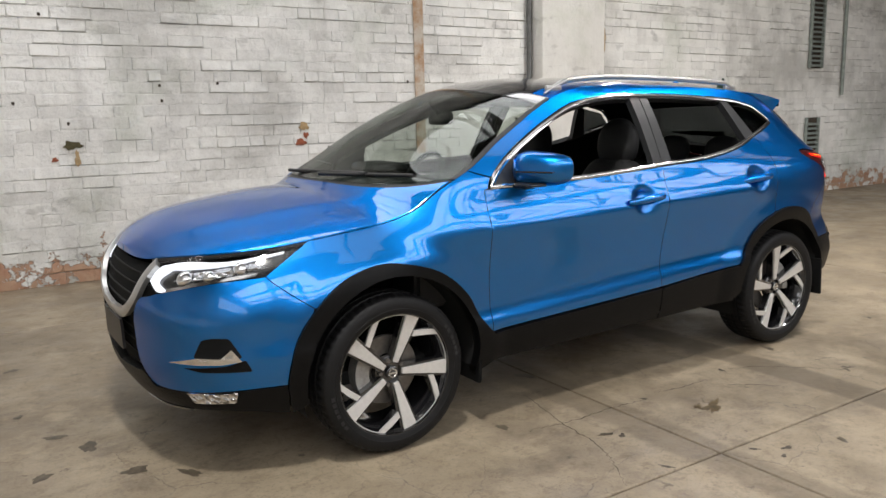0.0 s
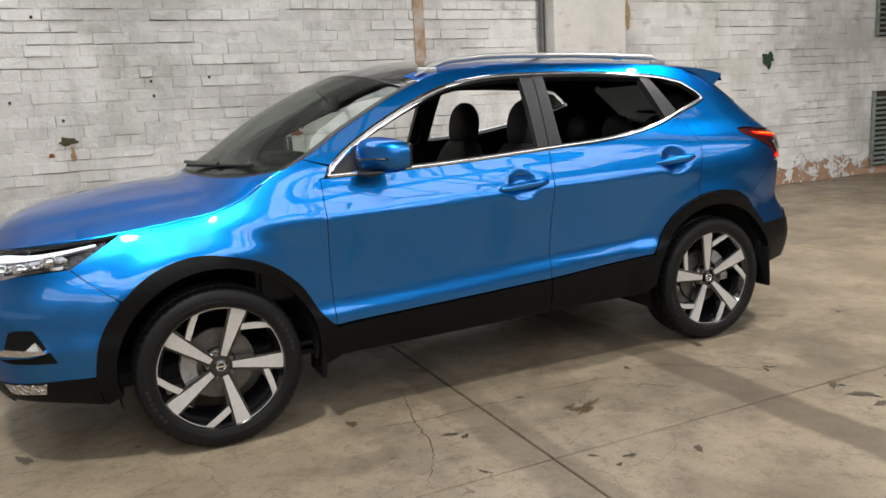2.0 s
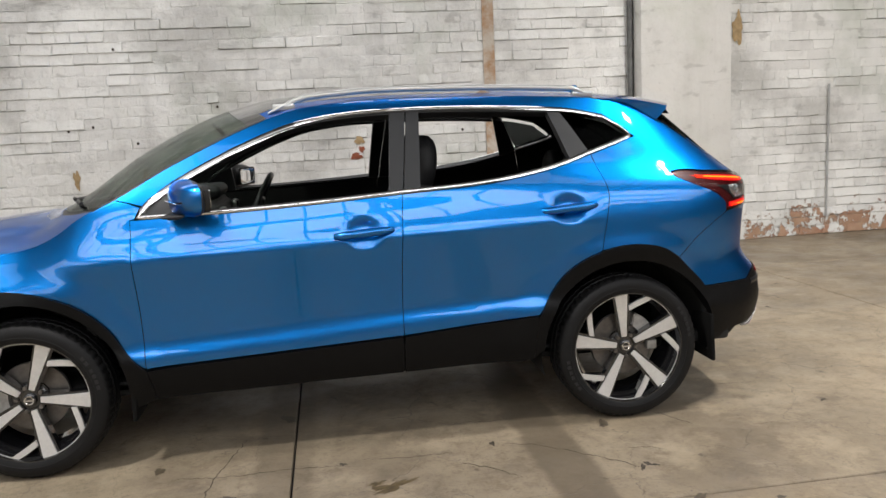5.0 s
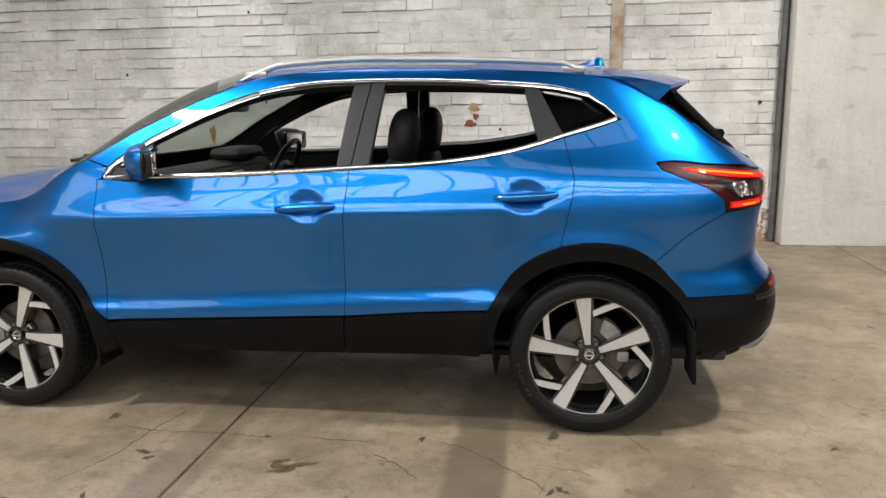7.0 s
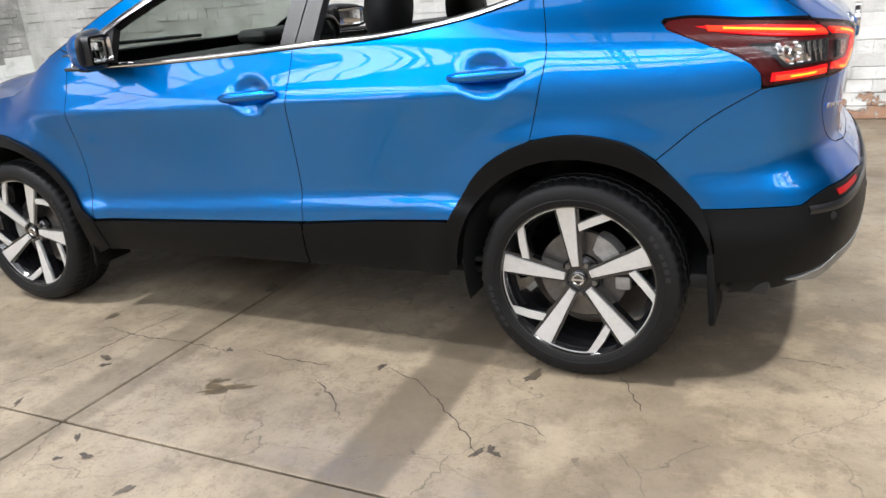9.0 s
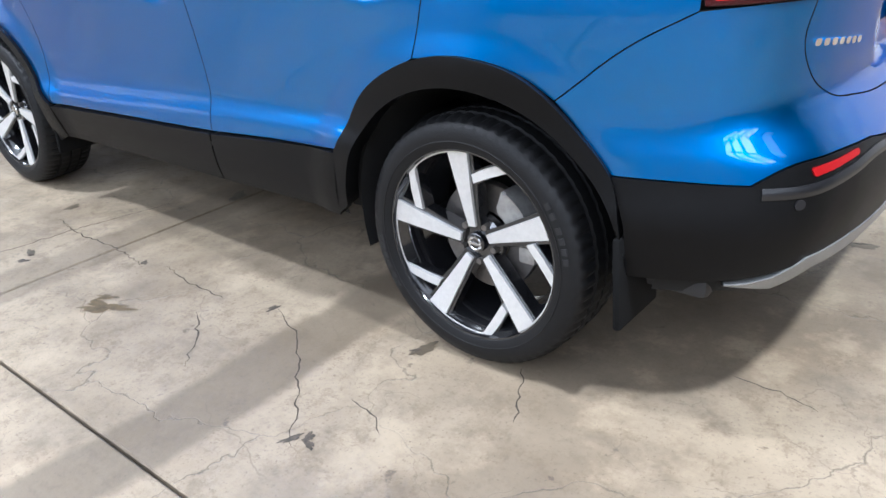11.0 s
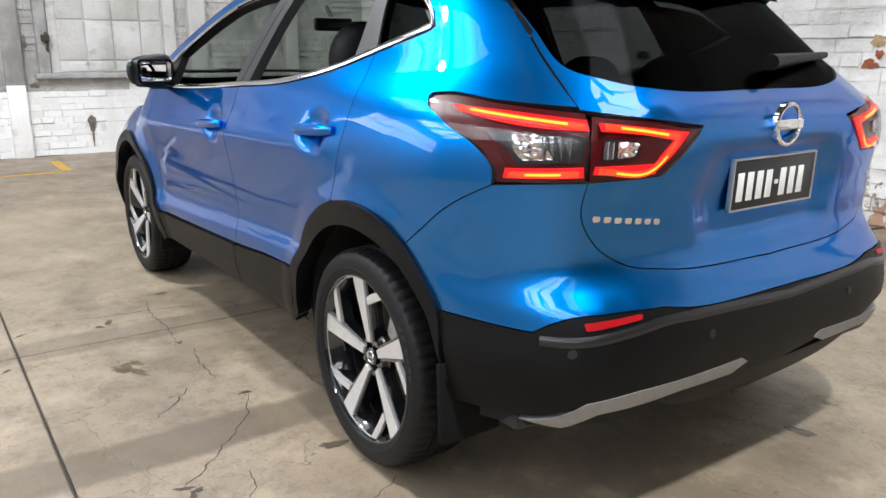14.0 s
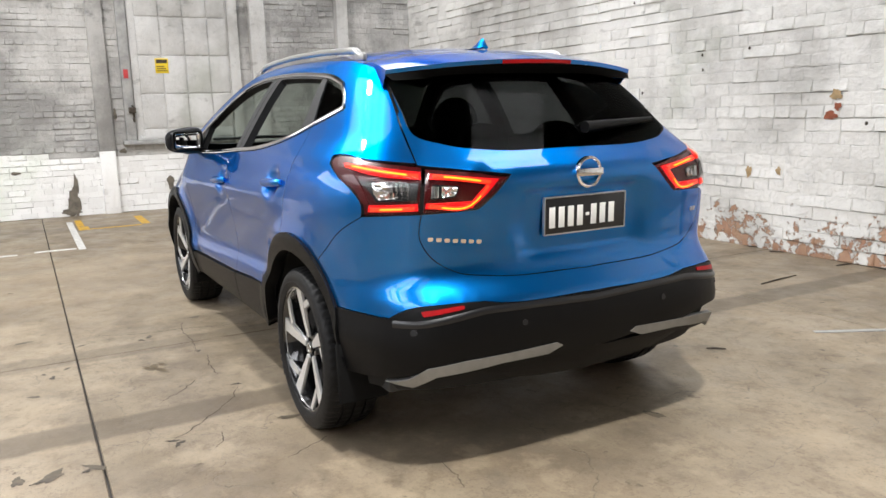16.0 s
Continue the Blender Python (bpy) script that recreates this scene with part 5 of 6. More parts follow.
def brick_paint(name, white, grime, flakes, grime_lo=.45, grime_hi=.72):
    """Old limewash over brick: grime in patches, dust on each brick, flaked spots that show red clay."""
    m = material(name, white, 0.82)
    n, l, pos, geo = position_nodes(m)
    b = n["Principled BSDF"]
    obj = n.new("ShaderNodeObjectInfo")
    rnd = maths(n, l, "FRACT", maths(n, l, "ADD", obj.outputs["Random"], geo.outputs["Random Per Island"]), 0)
    patch = ramp_node(n, l, noise_node(n, l, pos, 0.9, 7, .65), grime_lo, grime_hi)
    streak = ramp_node(n, l, noise_node(n, l, pos, 2.2, 5, .6, (1, 1, .16)), .5, .75)
    fine = noise_node(n, l, pos, 22, 6, .7)
    col = blend(n, l, maths(n, l, "MULTIPLY", patch, .75), white, grime)
    col = blend(n, l, maths(n, l, "MULTIPLY", streak, .35), col, tuple(g * .8 for g in grime))
    col = blend(n, l, maths(n, l, "MULTIPLY", ramp_node(n, l, rnd, .6, 1.0), .22), col, tuple(g * .85 for g in grime))
    col = blend(n, l, ramp_node(n, l, fine, .58, .78, 0, .5), col, tuple(g * .7 for g in grime))
    seam = ramp_node(n, l, noise_node(n, l, pos, 3.1, 6, .75, (.35, 1, 2.2)), .60, .72)
    col = blend(n, l, maths(n, l, "MULTIPLY", seam, .28), col, tuple(g * .55 for g in grime))
    # green-grey damp and long sooty smears, thicker high up
    sep = n.new("ShaderNodeSeparateXYZ")
    l.new(pos, sep.inputs[0])
    damp = ramp_node(n, l, noise_node(n, l, pos, .55, 5, .6), .53, .68, 0, .55)
    col = blend(n, l, damp, col, tuple(g * q for g, q in zip(grime, (1.02, 1.12, 1.0))))
    high = ramp_node(n, l, sep.outputs[2], 1.6, 3.2, -.06, .07)
    soot = ramp_node(n, l, maths(n, l, "ADD", noise_node(n, l, pos, 1.5, 8, .72, (.45, 1, 1.6)), high), .58, .72, 0, .6)
    col = blend(n, l, soot, col, tuple(g * .5 for g in grime))
    smudge = ramp_node(n, l, noise_node(n, l, pos, 4.2, 4, .5, (.8, 1, 1.5)), .64, .72, 0, .4)
    col = blend(n, l, smudge, col, tuple(g * .7 for g in grime))
    # flakes: more of them near the floor
    low = ramp_node(n, l, sep.outputs[2], 0.0, 0.75, flakes, 0.0)
    spot = maths(n, l, "ADD", noise_node(n, l, pos, 6.5, 7, .72), low)
    mask = ramp_node(n, l, spot, .755, .80)
    clay = blend(n, l, noise_node(n, l, pos, 9, 3), (0.34, 0.14, 0.085), (0.50, 0.37, 0.25))
    col = blend(n, l, mask, col, clay)
    l.new(col, b.inputs["Base Color"])
    bp = n.new("ShaderNodeBump")
    bp.inputs["Strength"].default_value, bp.inputs["Distance"].default_value = 0.8, 0.022
    l.new(maths(n, l, "ADD", noise_node(n, l, pos, 14, 6, .65), maths(n, l, "MULTIPLY", mask, -.5)), bp.inputs["Height"])
    l.new(bp.outputs[0], b.inputs["Normal"])
    return m


def concrete_floor():
    """Trowelled old concrete: cloudy tone, hairline cracks, drips of oil, scuffs."""
    m = material("worn_concrete", (0.306, 0.249, 0.178), 0.5)
    n, l, pos, geo = position_nodes(m)
    b = n["Principled BSDF"]
    cloud = ramp_node(n, l, noise_node(n, l, pos, .8, 8, .62), .35, .68)
    col = blend(n, l, cloud, (0.314, 0.254, 0.178), (0.170, 0.134, 0.092))
    col = blend(n, l, ramp_node(n, l, noise_node(n, l, pos, 5.0, 8, .7), .48, .72, 0, .65), col, (0.111, 0.087, 0.063))
    col = blend(n, l, ramp_node(n, l, noise_node(n, l, pos, 2.3, 9, .75), .56, .74, 0, .5), col, (0.373, 0.312, 0.233))
    col = blend(n, l, ramp_node(n, l, noise_node(n, l, pos, 60, 4, .7), .5, .8, 0, .75), col, (0.144, 0.116, 0.082))
    col = blend(n, l, ramp_node(n, l, noise_node(n, l, pos, 13, 8, .75), .50, .66, 0, .5), col, (0.136, 0.105, 0.070))
    col = blend(n, l, ramp_node(n, l, noise_node(n, l, pos, 1.4, 6, .7), .50, .70, 0, .4), col, (0.212, 0.148, 0.084))
    # cracks along a warped net, only in places
    warp = n.new("ShaderNodeTexNoise")
    warp.inputs["Scale"].default_value, warp.inputs["Detail"].default_value = 3.0, 6
    l.new(pos, warp.inputs["Vector"])
    add = n.new("ShaderNodeVectorMath")
    add.operation = "MULTIPLY_ADD"
    add.inputs[1].default_value = (.45, .45, 0)
    l.new(warp.outputs["Color"], add.inputs[0])
    l.new(pos, add.inputs[2])
    vor = n.new("ShaderNodeTexVoronoi")
    vor.feature = "DISTANCE_TO_EDGE"
    vor.inputs["Scale"].default_value = 1.15
    l.new(add.outputs[0], vor.inputs["Vector"])
    crack = ramp_node(n, l, vor.outputs["Distance"], .0, .0042, 1, 0)
    crack = maths(n, l, "MULTIPLY", crack, ramp_node(n, l, noise_node(n, l, pos, 1.7, 4), .38, .52))
    col = blend(n, l, maths(n, l, "MULTIPLY", crack, .62), col, (0.059, 0.048, 0.034))
    vor2 = n.new("ShaderNodeTexVoronoi")
    vor2.feature = "DISTANCE_TO_EDGE"
    vor2.inputs["Scale"].default_value = 2.9
    l.new(add.outputs[0], vor2.inputs["Vector"])
    fine_crack = maths(n, l, "MULTIPLY", ramp_node(n, l, vor2.outputs["Distance"], .0, .0065, 1, 0), ramp_node(n, l, noise_node(n, l, pos, 2.6, 5, .6), .46, .56))
    col = blend(n, l, maths(n, l, "MULTIPLY", fine_crack, .45), col, (0.081, 0.064, 0.046))
    worn = ramp_node(n, l, noise_node(n, l, pos, 4.0, 9, .8), .57, .63, 0, .38)
    col = blend(n, l, worn, col, (0.144, 0.110, 0.077))
    dust = ramp_node(n, l, noise_node(n, l, pos, 2.8, 8, .7), .50, .66, 0, .55)
    col = blend(n, l, dust, col, (0.376, 0.308, 0.217))
    mott = ramp_node(n, l, noise_node(n, l, pos, 7.5, 10, .82), .52, .60, 0, .42)
    col = blend(n, l, mott, col, (0.131, 0.097, 0.061))
    speck = ramp_node(n, l, noise_node(n, l, pos, 120, 3, .6), .62, .72, 0, .6)
    col = blend(n, l, speck, col, (0.091, 0.071, 0.051))
    # dark bands beside the joint and across the bay
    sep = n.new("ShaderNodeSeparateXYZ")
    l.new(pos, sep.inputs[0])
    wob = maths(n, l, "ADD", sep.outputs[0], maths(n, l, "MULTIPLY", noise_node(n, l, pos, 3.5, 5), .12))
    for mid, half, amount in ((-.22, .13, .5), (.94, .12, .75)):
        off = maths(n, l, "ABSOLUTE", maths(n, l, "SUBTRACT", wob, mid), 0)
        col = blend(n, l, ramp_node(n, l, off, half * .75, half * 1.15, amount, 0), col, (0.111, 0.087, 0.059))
    # drips and scuffs
    spots = ramp_node(n, l, noise_node(n, l, pos, 8.5, 5, .62), .655, .70)
    col = blend(n, l, maths(n, l, "MULTIPLY", spots, .7), col, (0.072, 0.054, 0.037))
    scuff = ramp_node(n, l, noise_node(n, l, pos, 9.0, 5, .75, (1, .45, 1)), .68, .74)
    col = blend(n, l, maths(n, l, "MULTIPLY", scuff, .5), col, (0.093, 0.078, 0.063))
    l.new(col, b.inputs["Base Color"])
    l.new(ramp_node(n, l, noise_node(n, l, pos, 3.0, 6), .3, .7, .36, .62), b.inputs["Roughness"])
    bp = n.new("ShaderNodeBump")
    bp.inputs["Strength"].default_value, bp.inputs["Distance"].default_value = 0.35, 0.006
    l.new(maths(n, l, "ADD", noise_node(n, l, pos, 18, 7, .65), maths(n, l, "MULTIPLY", crack, -.7)), bp.inputs["Height"])
    l.new(bp.outputs[0], b.inputs["Normal"])
    return m


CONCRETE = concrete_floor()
OIL = material("brown_oil_stain", (0.13, 0.095, 0.05), 0.4, vary=0.5, scale=30)
DRIP = material("dried_oil_drip", (0.10, 0.078, 0.052), 0.45, vary=0.5, scale=24)
SPOT = material("brown_grey_scuff", (0.085, 0.068, 0.050), 0.7, vary=0.6, scale=45)
GRIT = material("dark_grit", (0.055, 0.042, 0.030), 0.8, vary=0.4, scale=60)
NORTHBRICK = brick_paint("limewashed_brick", (0.83, 0.82, 0.79), (0.43, 0.42, 0.395), .32, .42, .68)
WESTBRICK = brick_paint("grey_limewashed_brick", (0.60, 0.59, 0.57), (0.19, 0.185, 0.178), .05, .36, .62)
# white paint of the low wall, made whiter for the strong light there
WESTLOW = brick_paint("lit_white_painted_brick", (0.92, 0.92, 0.91), (0.74, 0.73, 0.71), .04, .58, .85)
MORTAR = material("dirty_lime_mortar", (0.50, 0.485, 0.455), 0.9, vary=0.5, scale=3, bump=.6, bump_scale=40)
RENDERED = brick_paint("white_rendered_pier", (0.72, 0.705, 0.67), (0.50, 0.48, 0.44), -.2, .5, .8)
FARWALL = material("dark_grey_unseen_wall", (0.26, 0.25, 0.235), 0.9, vary=0.5, scale=1.2)
DARKTUBE = material("dark_grey_tube", (0.13, 0.13, 0.125), 0.6, vary=0.5, scale=6, bump=.2)
DARKROOF = material("dark_roof_sheet", (0.10, 0.10, 0.10), 0.7, vary=0.3, scale=2)
RUST = material("rust_streaked_paint", (0.55, 0.50, 0.43), 0.8, vary=1, scale=7, colour2=(0.36, 0.19, 0.08), bump=.4, bump_scale=40)
GREENSTEEL = material("grey_green_steel", (0.27, 0.305, 0.28), 0.55, vary=0.4, scale=12, bump=.2)
GREENPAINT = material("dark_green_paint", (0.03, 0.07, 0.045), 0.6, vary=0.4, scale=30)
WHITESTEEL = brick_paint("white_painted_steel", (0.66, 0.655, 0.64), (0.33, 0.32, 0.30), -.2, .40, .70)
GREYSTEEL = material("pale_grey_steel", (0.42, 0.42, 0.41), 0.5, vary=0.4, scale=5, bump=.15)
YELLOW = material("yellow_line_paint", (0.72, 0.42, 0.03), 0.6, vary=0.4, scale=18)
WHITELINE = material("white_line_paint", (0.72, 0.71, 0.68), 0.6, vary=0.4, scale=14)
SIGNYELLOW = material("yellow_sign", (0.80, 0.58, 0.02), 0.45, vary=0.1, scale=20)
SIGNRED = material("red_label", (0.55, 0.05, 0.05), 0.5, vary=0.2, scale=40)
H = HALL


def structure(ob, label, cat):
    return tagged(ob, label, cat, kind="structure")


# floor: cast slabs with open joints
floor = structure(box("floor", (H["x0"] - .3, H["y0"] - .3, -.4), (H["x1"] + .3, H["y1"] + .3, -.02), material("joint_dirt", (0.06, 0.055, 0.05), 0.9)), "worn concrete warehouse floor cast in slabs", "floor")
PITCH, JX, JY = 4.05, -.24, -1.66
xs = sorted({H["x0"], H["x1"]} | {JX + PITCH * k for k in range(-4, 8) if H["x0"] < JX + PITCH * k < H["x1"]})
ys = sorted({H["y0"], H["y1"]} | {JY + PITCH * k for k in range(-6, 4) if H["y0"] < JY + PITCH * k < H["y1"]})
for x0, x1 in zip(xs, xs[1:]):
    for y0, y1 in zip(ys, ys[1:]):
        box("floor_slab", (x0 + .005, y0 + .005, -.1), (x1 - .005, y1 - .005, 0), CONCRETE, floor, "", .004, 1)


def blot(name, x, y, rx, ry, mat, label, seed, z=.0015, turn=0, lobes=22, parent=None, rag=1.0):
    """A thin spill with a ragged outline."""
    rng = random.Random(seed)
    bm = bmesh.new()
    ring, c = [], bm.verts.new((x, y, z + .0006))
    ph = [rng.uniform(0, 6.3) for _ in range(4)]
    for i in range(lobes * 2):
        a = math.pi * i / lobes
        r = 1 + rag * (.28 * math.sin(3 * a + ph[0]) + .22 * math.sin(5 * a + ph[1]) + .16 * math.sin(9 * a + ph[2]) + rng.uniform(-.12, .12))
        u, v = rx * r * math.cos(a), ry * r * math.sin(a)
        ring.append(bm.verts.new((x + u * math.cos(turn) - v * math.sin(turn), y + u * math.sin(turn) + v * math.cos(turn), z)))
    for i in range(len(ring)):
        bm.faces.new((c, ring[i], ring[(i + 1) % len(ring)]))
    return structure(bm_part(name, bm, mat, parent, label, 0), label, "stain")


blot("oil_stain", .16, -1.31, .085, .030, OIL, "brown oil stain soaked into the concrete", 3, turn=.5)
blot("oil_stain", .10, -1.27, .035, .016, OIL, "brown oil stain soaked into the concrete", 4, turn=.5)
for k, (x, y) in enumerate(((-.47, -1.26), (-.44, -1.30), (1.17, -1.39), (1.20, -1.36), (-.10, -1.72), (.02, -1.79), (-.06, -1.83), (1.17, -.92), (1.29, -1.88), (1.28, -1.72), (1.22, -1.38), (1.99, .45), (1.2, 2.66), (.63, -1.0), (-.52, -1.62), (-.03, -1.05), (-2.5, -2.2), (-2.35, -2.0), (-2.9, -1.2), (3.1, .9), (3.6, 1.6), (1.55, -1.75), (2.3, -.9))):
    blot("floor_spot", x, y, .017 + .006 * (k % 3), .009 + .003 * (k % 2), SPOT, "small dark scuff on the concrete", 20 + k, turn=.6 * k, lobes=16, rag=.7)

for k, (x, y, rx, ry) in enumerate(((-2.29, -.39, .050, .036), (-2.62, -.24, .042, .028), (-2.41, -.02, .060, .034), (-2.11, -.54, .060, .022), (-2.52, .18, .050, .024), (-2.61, 1.40, .045, .022), (-2.64, .56, .030, .018),
                                    (-.81, -.92, .034, .022), (1.26, -1.84, .060, .030), (1.24, -1.95, .040, .022), (1.26, -1.69, .055, .016), (1.18, -.905, .045, .020), (-.285, -.44, .060, .026), (-.49, -1.25, .034, .014), (2.0, .44, .050, .022), (.28, -1.88, .030, .014), (-.78, -1.92, .050, .018))):
    blot("floor_stain", x, y, rx, ry, DRIP, "dark round oil drip dried into the concrete", 500 + k, turn=.7 * k, lobes=18, rag=.5)


CRACKS = (
    ((0.06, -1.02), (0.29, -1.05), (0.44, -1.05)),
    ((0.64, -0.99), (0.82, -1.07), (0.93, -1.16), (1.05, -1.27), (1.19, -1.41)),
    ((0.44, -1.16), (0.54, -1.22), (0.68, -1.36)),
    ((1.18, -1.19), (1.27, -1.21), (1.33, -1.25)),
    ((1.46, -0.83), (1.53, -0.95), (1.57, -1.03)),
    ((-0.74, -1.02), (-0.52, -1.05), (-0.25, -1.04), (0.00, -1.07)),
    ((1.92, -0.55), (2.04, -0.55), (2.14, -0.57)),
    ((-0.47, -0.66), (-0.57, -1.12), (-0.60, -1.32), (-0.77, -1.64)),
)


def crack(points, seed):
    """A fine open crack that wanders along a line of floor points."""
    rng = random.Random(seed)
    line = spline(points, .02)
    bm = bmesh.new()
    rows = []
    for i, (x, y) in enumerate(line):
        e = line[min(i + 1, len(line) - 1)] - line[max(i - 1, 0)]
        nrm = np.array((-e[1], e[0])) / max(np.linalg.norm(e), 1e-6)
        w = (.0012 + .0016 * rng.random()) * min(1, .3 + 4 * min(i, len(line) - 1 - i) / len(line))
        c = np.array((x, y)) + nrm * rng.uniform(-.008, .008)
        rows.append([bm.verts.new((*(c + nrm * w), .0012)), bm.verts.new((*(c - nrm * w), .0012))])
    for a, b in zip(rows, rows[1:]):
        bm.faces.new((a[0], a[1], b[1], b[0]))
    structure(bm_part("floor_crack", bm, GRIT, None, "", 0), "fine dark crack in the concrete floor", "crack")


for k, line in enumerate(CRACKS):
    crack(line, 700 + k)

# painted lines by the end wall
for nm, x0, y0, x1, y1, mat in (("yellow_line", -6.05, -1.30, -5.72, -1.18, YELLOW), ("yellow_line", -6.74, -1.30, -6.09, -1.22, YELLOW), ("yellow_line", -6.72, -.58, -5.85, -.48, YELLOW), ("yellow_line", -5.80, -1.17, -5.74, -.60, YELLOW),
                                ("white_line", -6.6, -1.40, -4.22, -1.33, WHITELINE), ("white_line", -4.36, -1.80, -4.28, -1.42, WHITELINE), ("white_line", -4.30, -2.30, -4.23, -1.95, WHITELINE)):
    structure(box(nm, (x0, y0, 0), (x1, y1, .003), mat), "worn painted bay marking on the floor", "floor marking")

# loose scraps near the long wall
tagged(box("steel_strip", (-.30, -.018, 0), (.30, .018, .006), GREYSTEEL, None, "", .001), "flat steel strip lying on the floor", "metal strip").matrix_basis = pose(1.74, 2.30, 0, 0, 0, 62)
for k, (x, y, a, ln) in enumerate(((.62, 2.98, 96, .22), (.56, 3.82, 80, .08), (-.10, 3.86, 40, .06), (-.39, 3.9, 10, .05), (1.52, 1.34, 50, .05))):
    ob = tagged(tube("wood_sliver", [(-ln, 0, .006), (0, .004, .007), (ln, 0, .006)], [.004, .006, .003], GRIT, None, "", 6), "dark splinter of wood lying on the concrete", "splinter")
    ob.matrix_basis = pose(x, y, 0, 0, 0, a)

# ---- brick walls ----
def brick_shape(w, h, ledge, rng):
    """One worn brick under thick limewash, facing -y; a ledge brick stands out along its lower edge."""
    e = rng.uniform(.0, .0016) if rng.random() < .75 else rng.uniform(.002, .004)
    j = lambda a: rng.uniform(-a, a)
    us = (-1, -.55, 0, .55, 1)
    v = [(-w / 2, .04, -h / 2), (w / 2, .04, -h / 2), (w / 2, .04, h / 2), (-w / 2, .04, h / 2)]
    top_c, end_c = rng.uniform(.007, .016), rng.uniform(.008, .018)
    low_c = .005 if ledge else rng.uniform(.010, .020)
    rows = ((-h / 2, e - ledge * .75, .003), (-h / 2 + low_c, -ledge, .004), (h / 2 - top_c, 0, .004), (h / 2, e, .003))
    for z, y, wob in rows:
        edge = z in (-h / 2, h / 2)
        for k, u in enumerate(us):
            x = u * w / 2
            yy = e if k in (0, 4) else y
            if not edge and k in (1, 3):
                x = math.copysign(w / 2 - end_c, u)
            v.append((x, yy + j(.0011) - (ledge * j(.3) if y < 0 else 0), z + (j(wob) if 0 < k < 4 else 0)))
    f = []
    for r in range(3):
        for k in range(4):
            a = 4 + r * 5 + k
            f.append((a, a + 1, a + 6, a + 5))
    f += [(0, 1, 8, 7, 6, 5, 4), (2, 3, 19, 20, 21, 22, 23), (1, 2, 23, 18, 13, 8), (3, 0, 4, 9, 14, 19)]
    return v, f




def brick_wall(wall, width, height, place, keep, near, mat_at, seed, skip=lambda u, z: False, COURSE=.104, LONG=.285):
    """Bricks over a wall: u runs along it, place turns it into the world; near ones are objects of their own."""
    rng, rng2 = random.Random(seed), random.Random(seed + 1)
    verts, faces, midx = [], [], []
    count, meshes = 0, {}
    order = []
    for r in range(int(height / COURSE)):
        z = (r + .5) * COURSE
        header = r % 6 == 5
        L = LONG / 2 + .01 if header else LONG
        u = -rng.uniform(0, L) if not header else -(L / 2) * (r % 2)
        run, ledge = 0, 0
        while u < width:
            w = L * rng.uniform(.78, 1.18)
            if run <= 0:
                if rng.random() < .34:
                    run, ledge = rng.randint(1, 4 if not header else 7), rng.uniform(.003, .012)
                else:
                    run, ledge = rng.randint(1, 3), 0
            run -= 1
            if u + w > 0.03 and u < width - .03:
                a, b = max(u, 0), min(u + w, width)
                out = rng.uniform(-.001, .001) + (rng.uniform(.003, .008) if rng.random() < .08 else 0)
                if not skip((a + b) / 2, z):
                    order.append((a, b, z + rng.uniform(-.003, .003), out, rng.uniform(-1, 1), ledge))
            u += w
    for a, b, z, out, tilt, ledge in order:
        m = mat_at((a + b) / 2, z)
        gap = .006 if ledge else 0
        w, h = b - a - (rng2.uniform(.0015, .0045) if rng2.random() < .45 else 0), COURSE - gap
        M = place @ pose((a + b) / 2, -out - .012, z + gap / 2, tilt * .45, tilt * .5, tilt * .2)
        if count < 300 and near((a + b) / 2, z):
            key = (round(w / .008), round(ledge / .004), count % 2, m.name)
            if key not in meshes:
                v, f = brick_shape(round(w / .008) * .008 - .001, h, ledge, rng2)
                me = bpy.data.meshes.new("brick")
                me.from_pydata(v, [], f)
                me.polygons.foreach_set("use_smooth", [False] * 16)
                me.materials.append(m)
                meshes[key] = me
            ob = new("brick", meshes[key])
            ob.parent = wall
            ob.matrix_basis = M
            count += 1
        else:
            base = len(verts)
            v, fs = brick_shape(w, h, ledge, rng2)
            verts += [tuple(M @ Vector(q)) for q in v]
            for f in fs:
                faces.append(tuple(base + i for i in f))
                midx.append(0 if m is keep[0] else 1)
    ob = part("brickwork", verts, faces, None, wall, flat=True, mats=list(keep), index=midx)
    ob.data.polygons.foreach_set("use_smooth", ([False] * 16) * (len(faces) // 16))
    tagged(ob, "limewashed brickwork", kind="stuff")


north = structure(box("wall_north", (H["x0"] - .3, H["y1"], 0), (H["x1"] + .3, H["y1"] + .3, H["top"]), MORTAR), "old brick wall under flaking limewash", "wall")
west = structure(box("wall_west", (H["x0"] - .3, H["y0"], 0), (H["x0"], H["y1"], H["top"]), MORTAR), "grey limewashed brick end wall, white below", "wall")
# two walls out of view, added dark to keep the car's reflections deep
structure(box("wall_south", (H["x0"] - .3, H["y0"] - .3, 0), (H["x1"] + .3, H["y0"], H["top"]), FARWALL), "plain far wall out of view", "wall")
structure(box("wall_east", (H["x1"], H["y0"], 0), (H["x1"] + .3, H["y1"], H["top"]), FARWALL), "plain far end wall out of view", "wall")
structure(box("ceiling", (H["x0"] - .3, H["y0"] - .3, H["top"]), (H["x1"] + .3, H["y1"] + .3, H["top"] + .3), DARKROOF), "dark sheet roof", "ceiling")

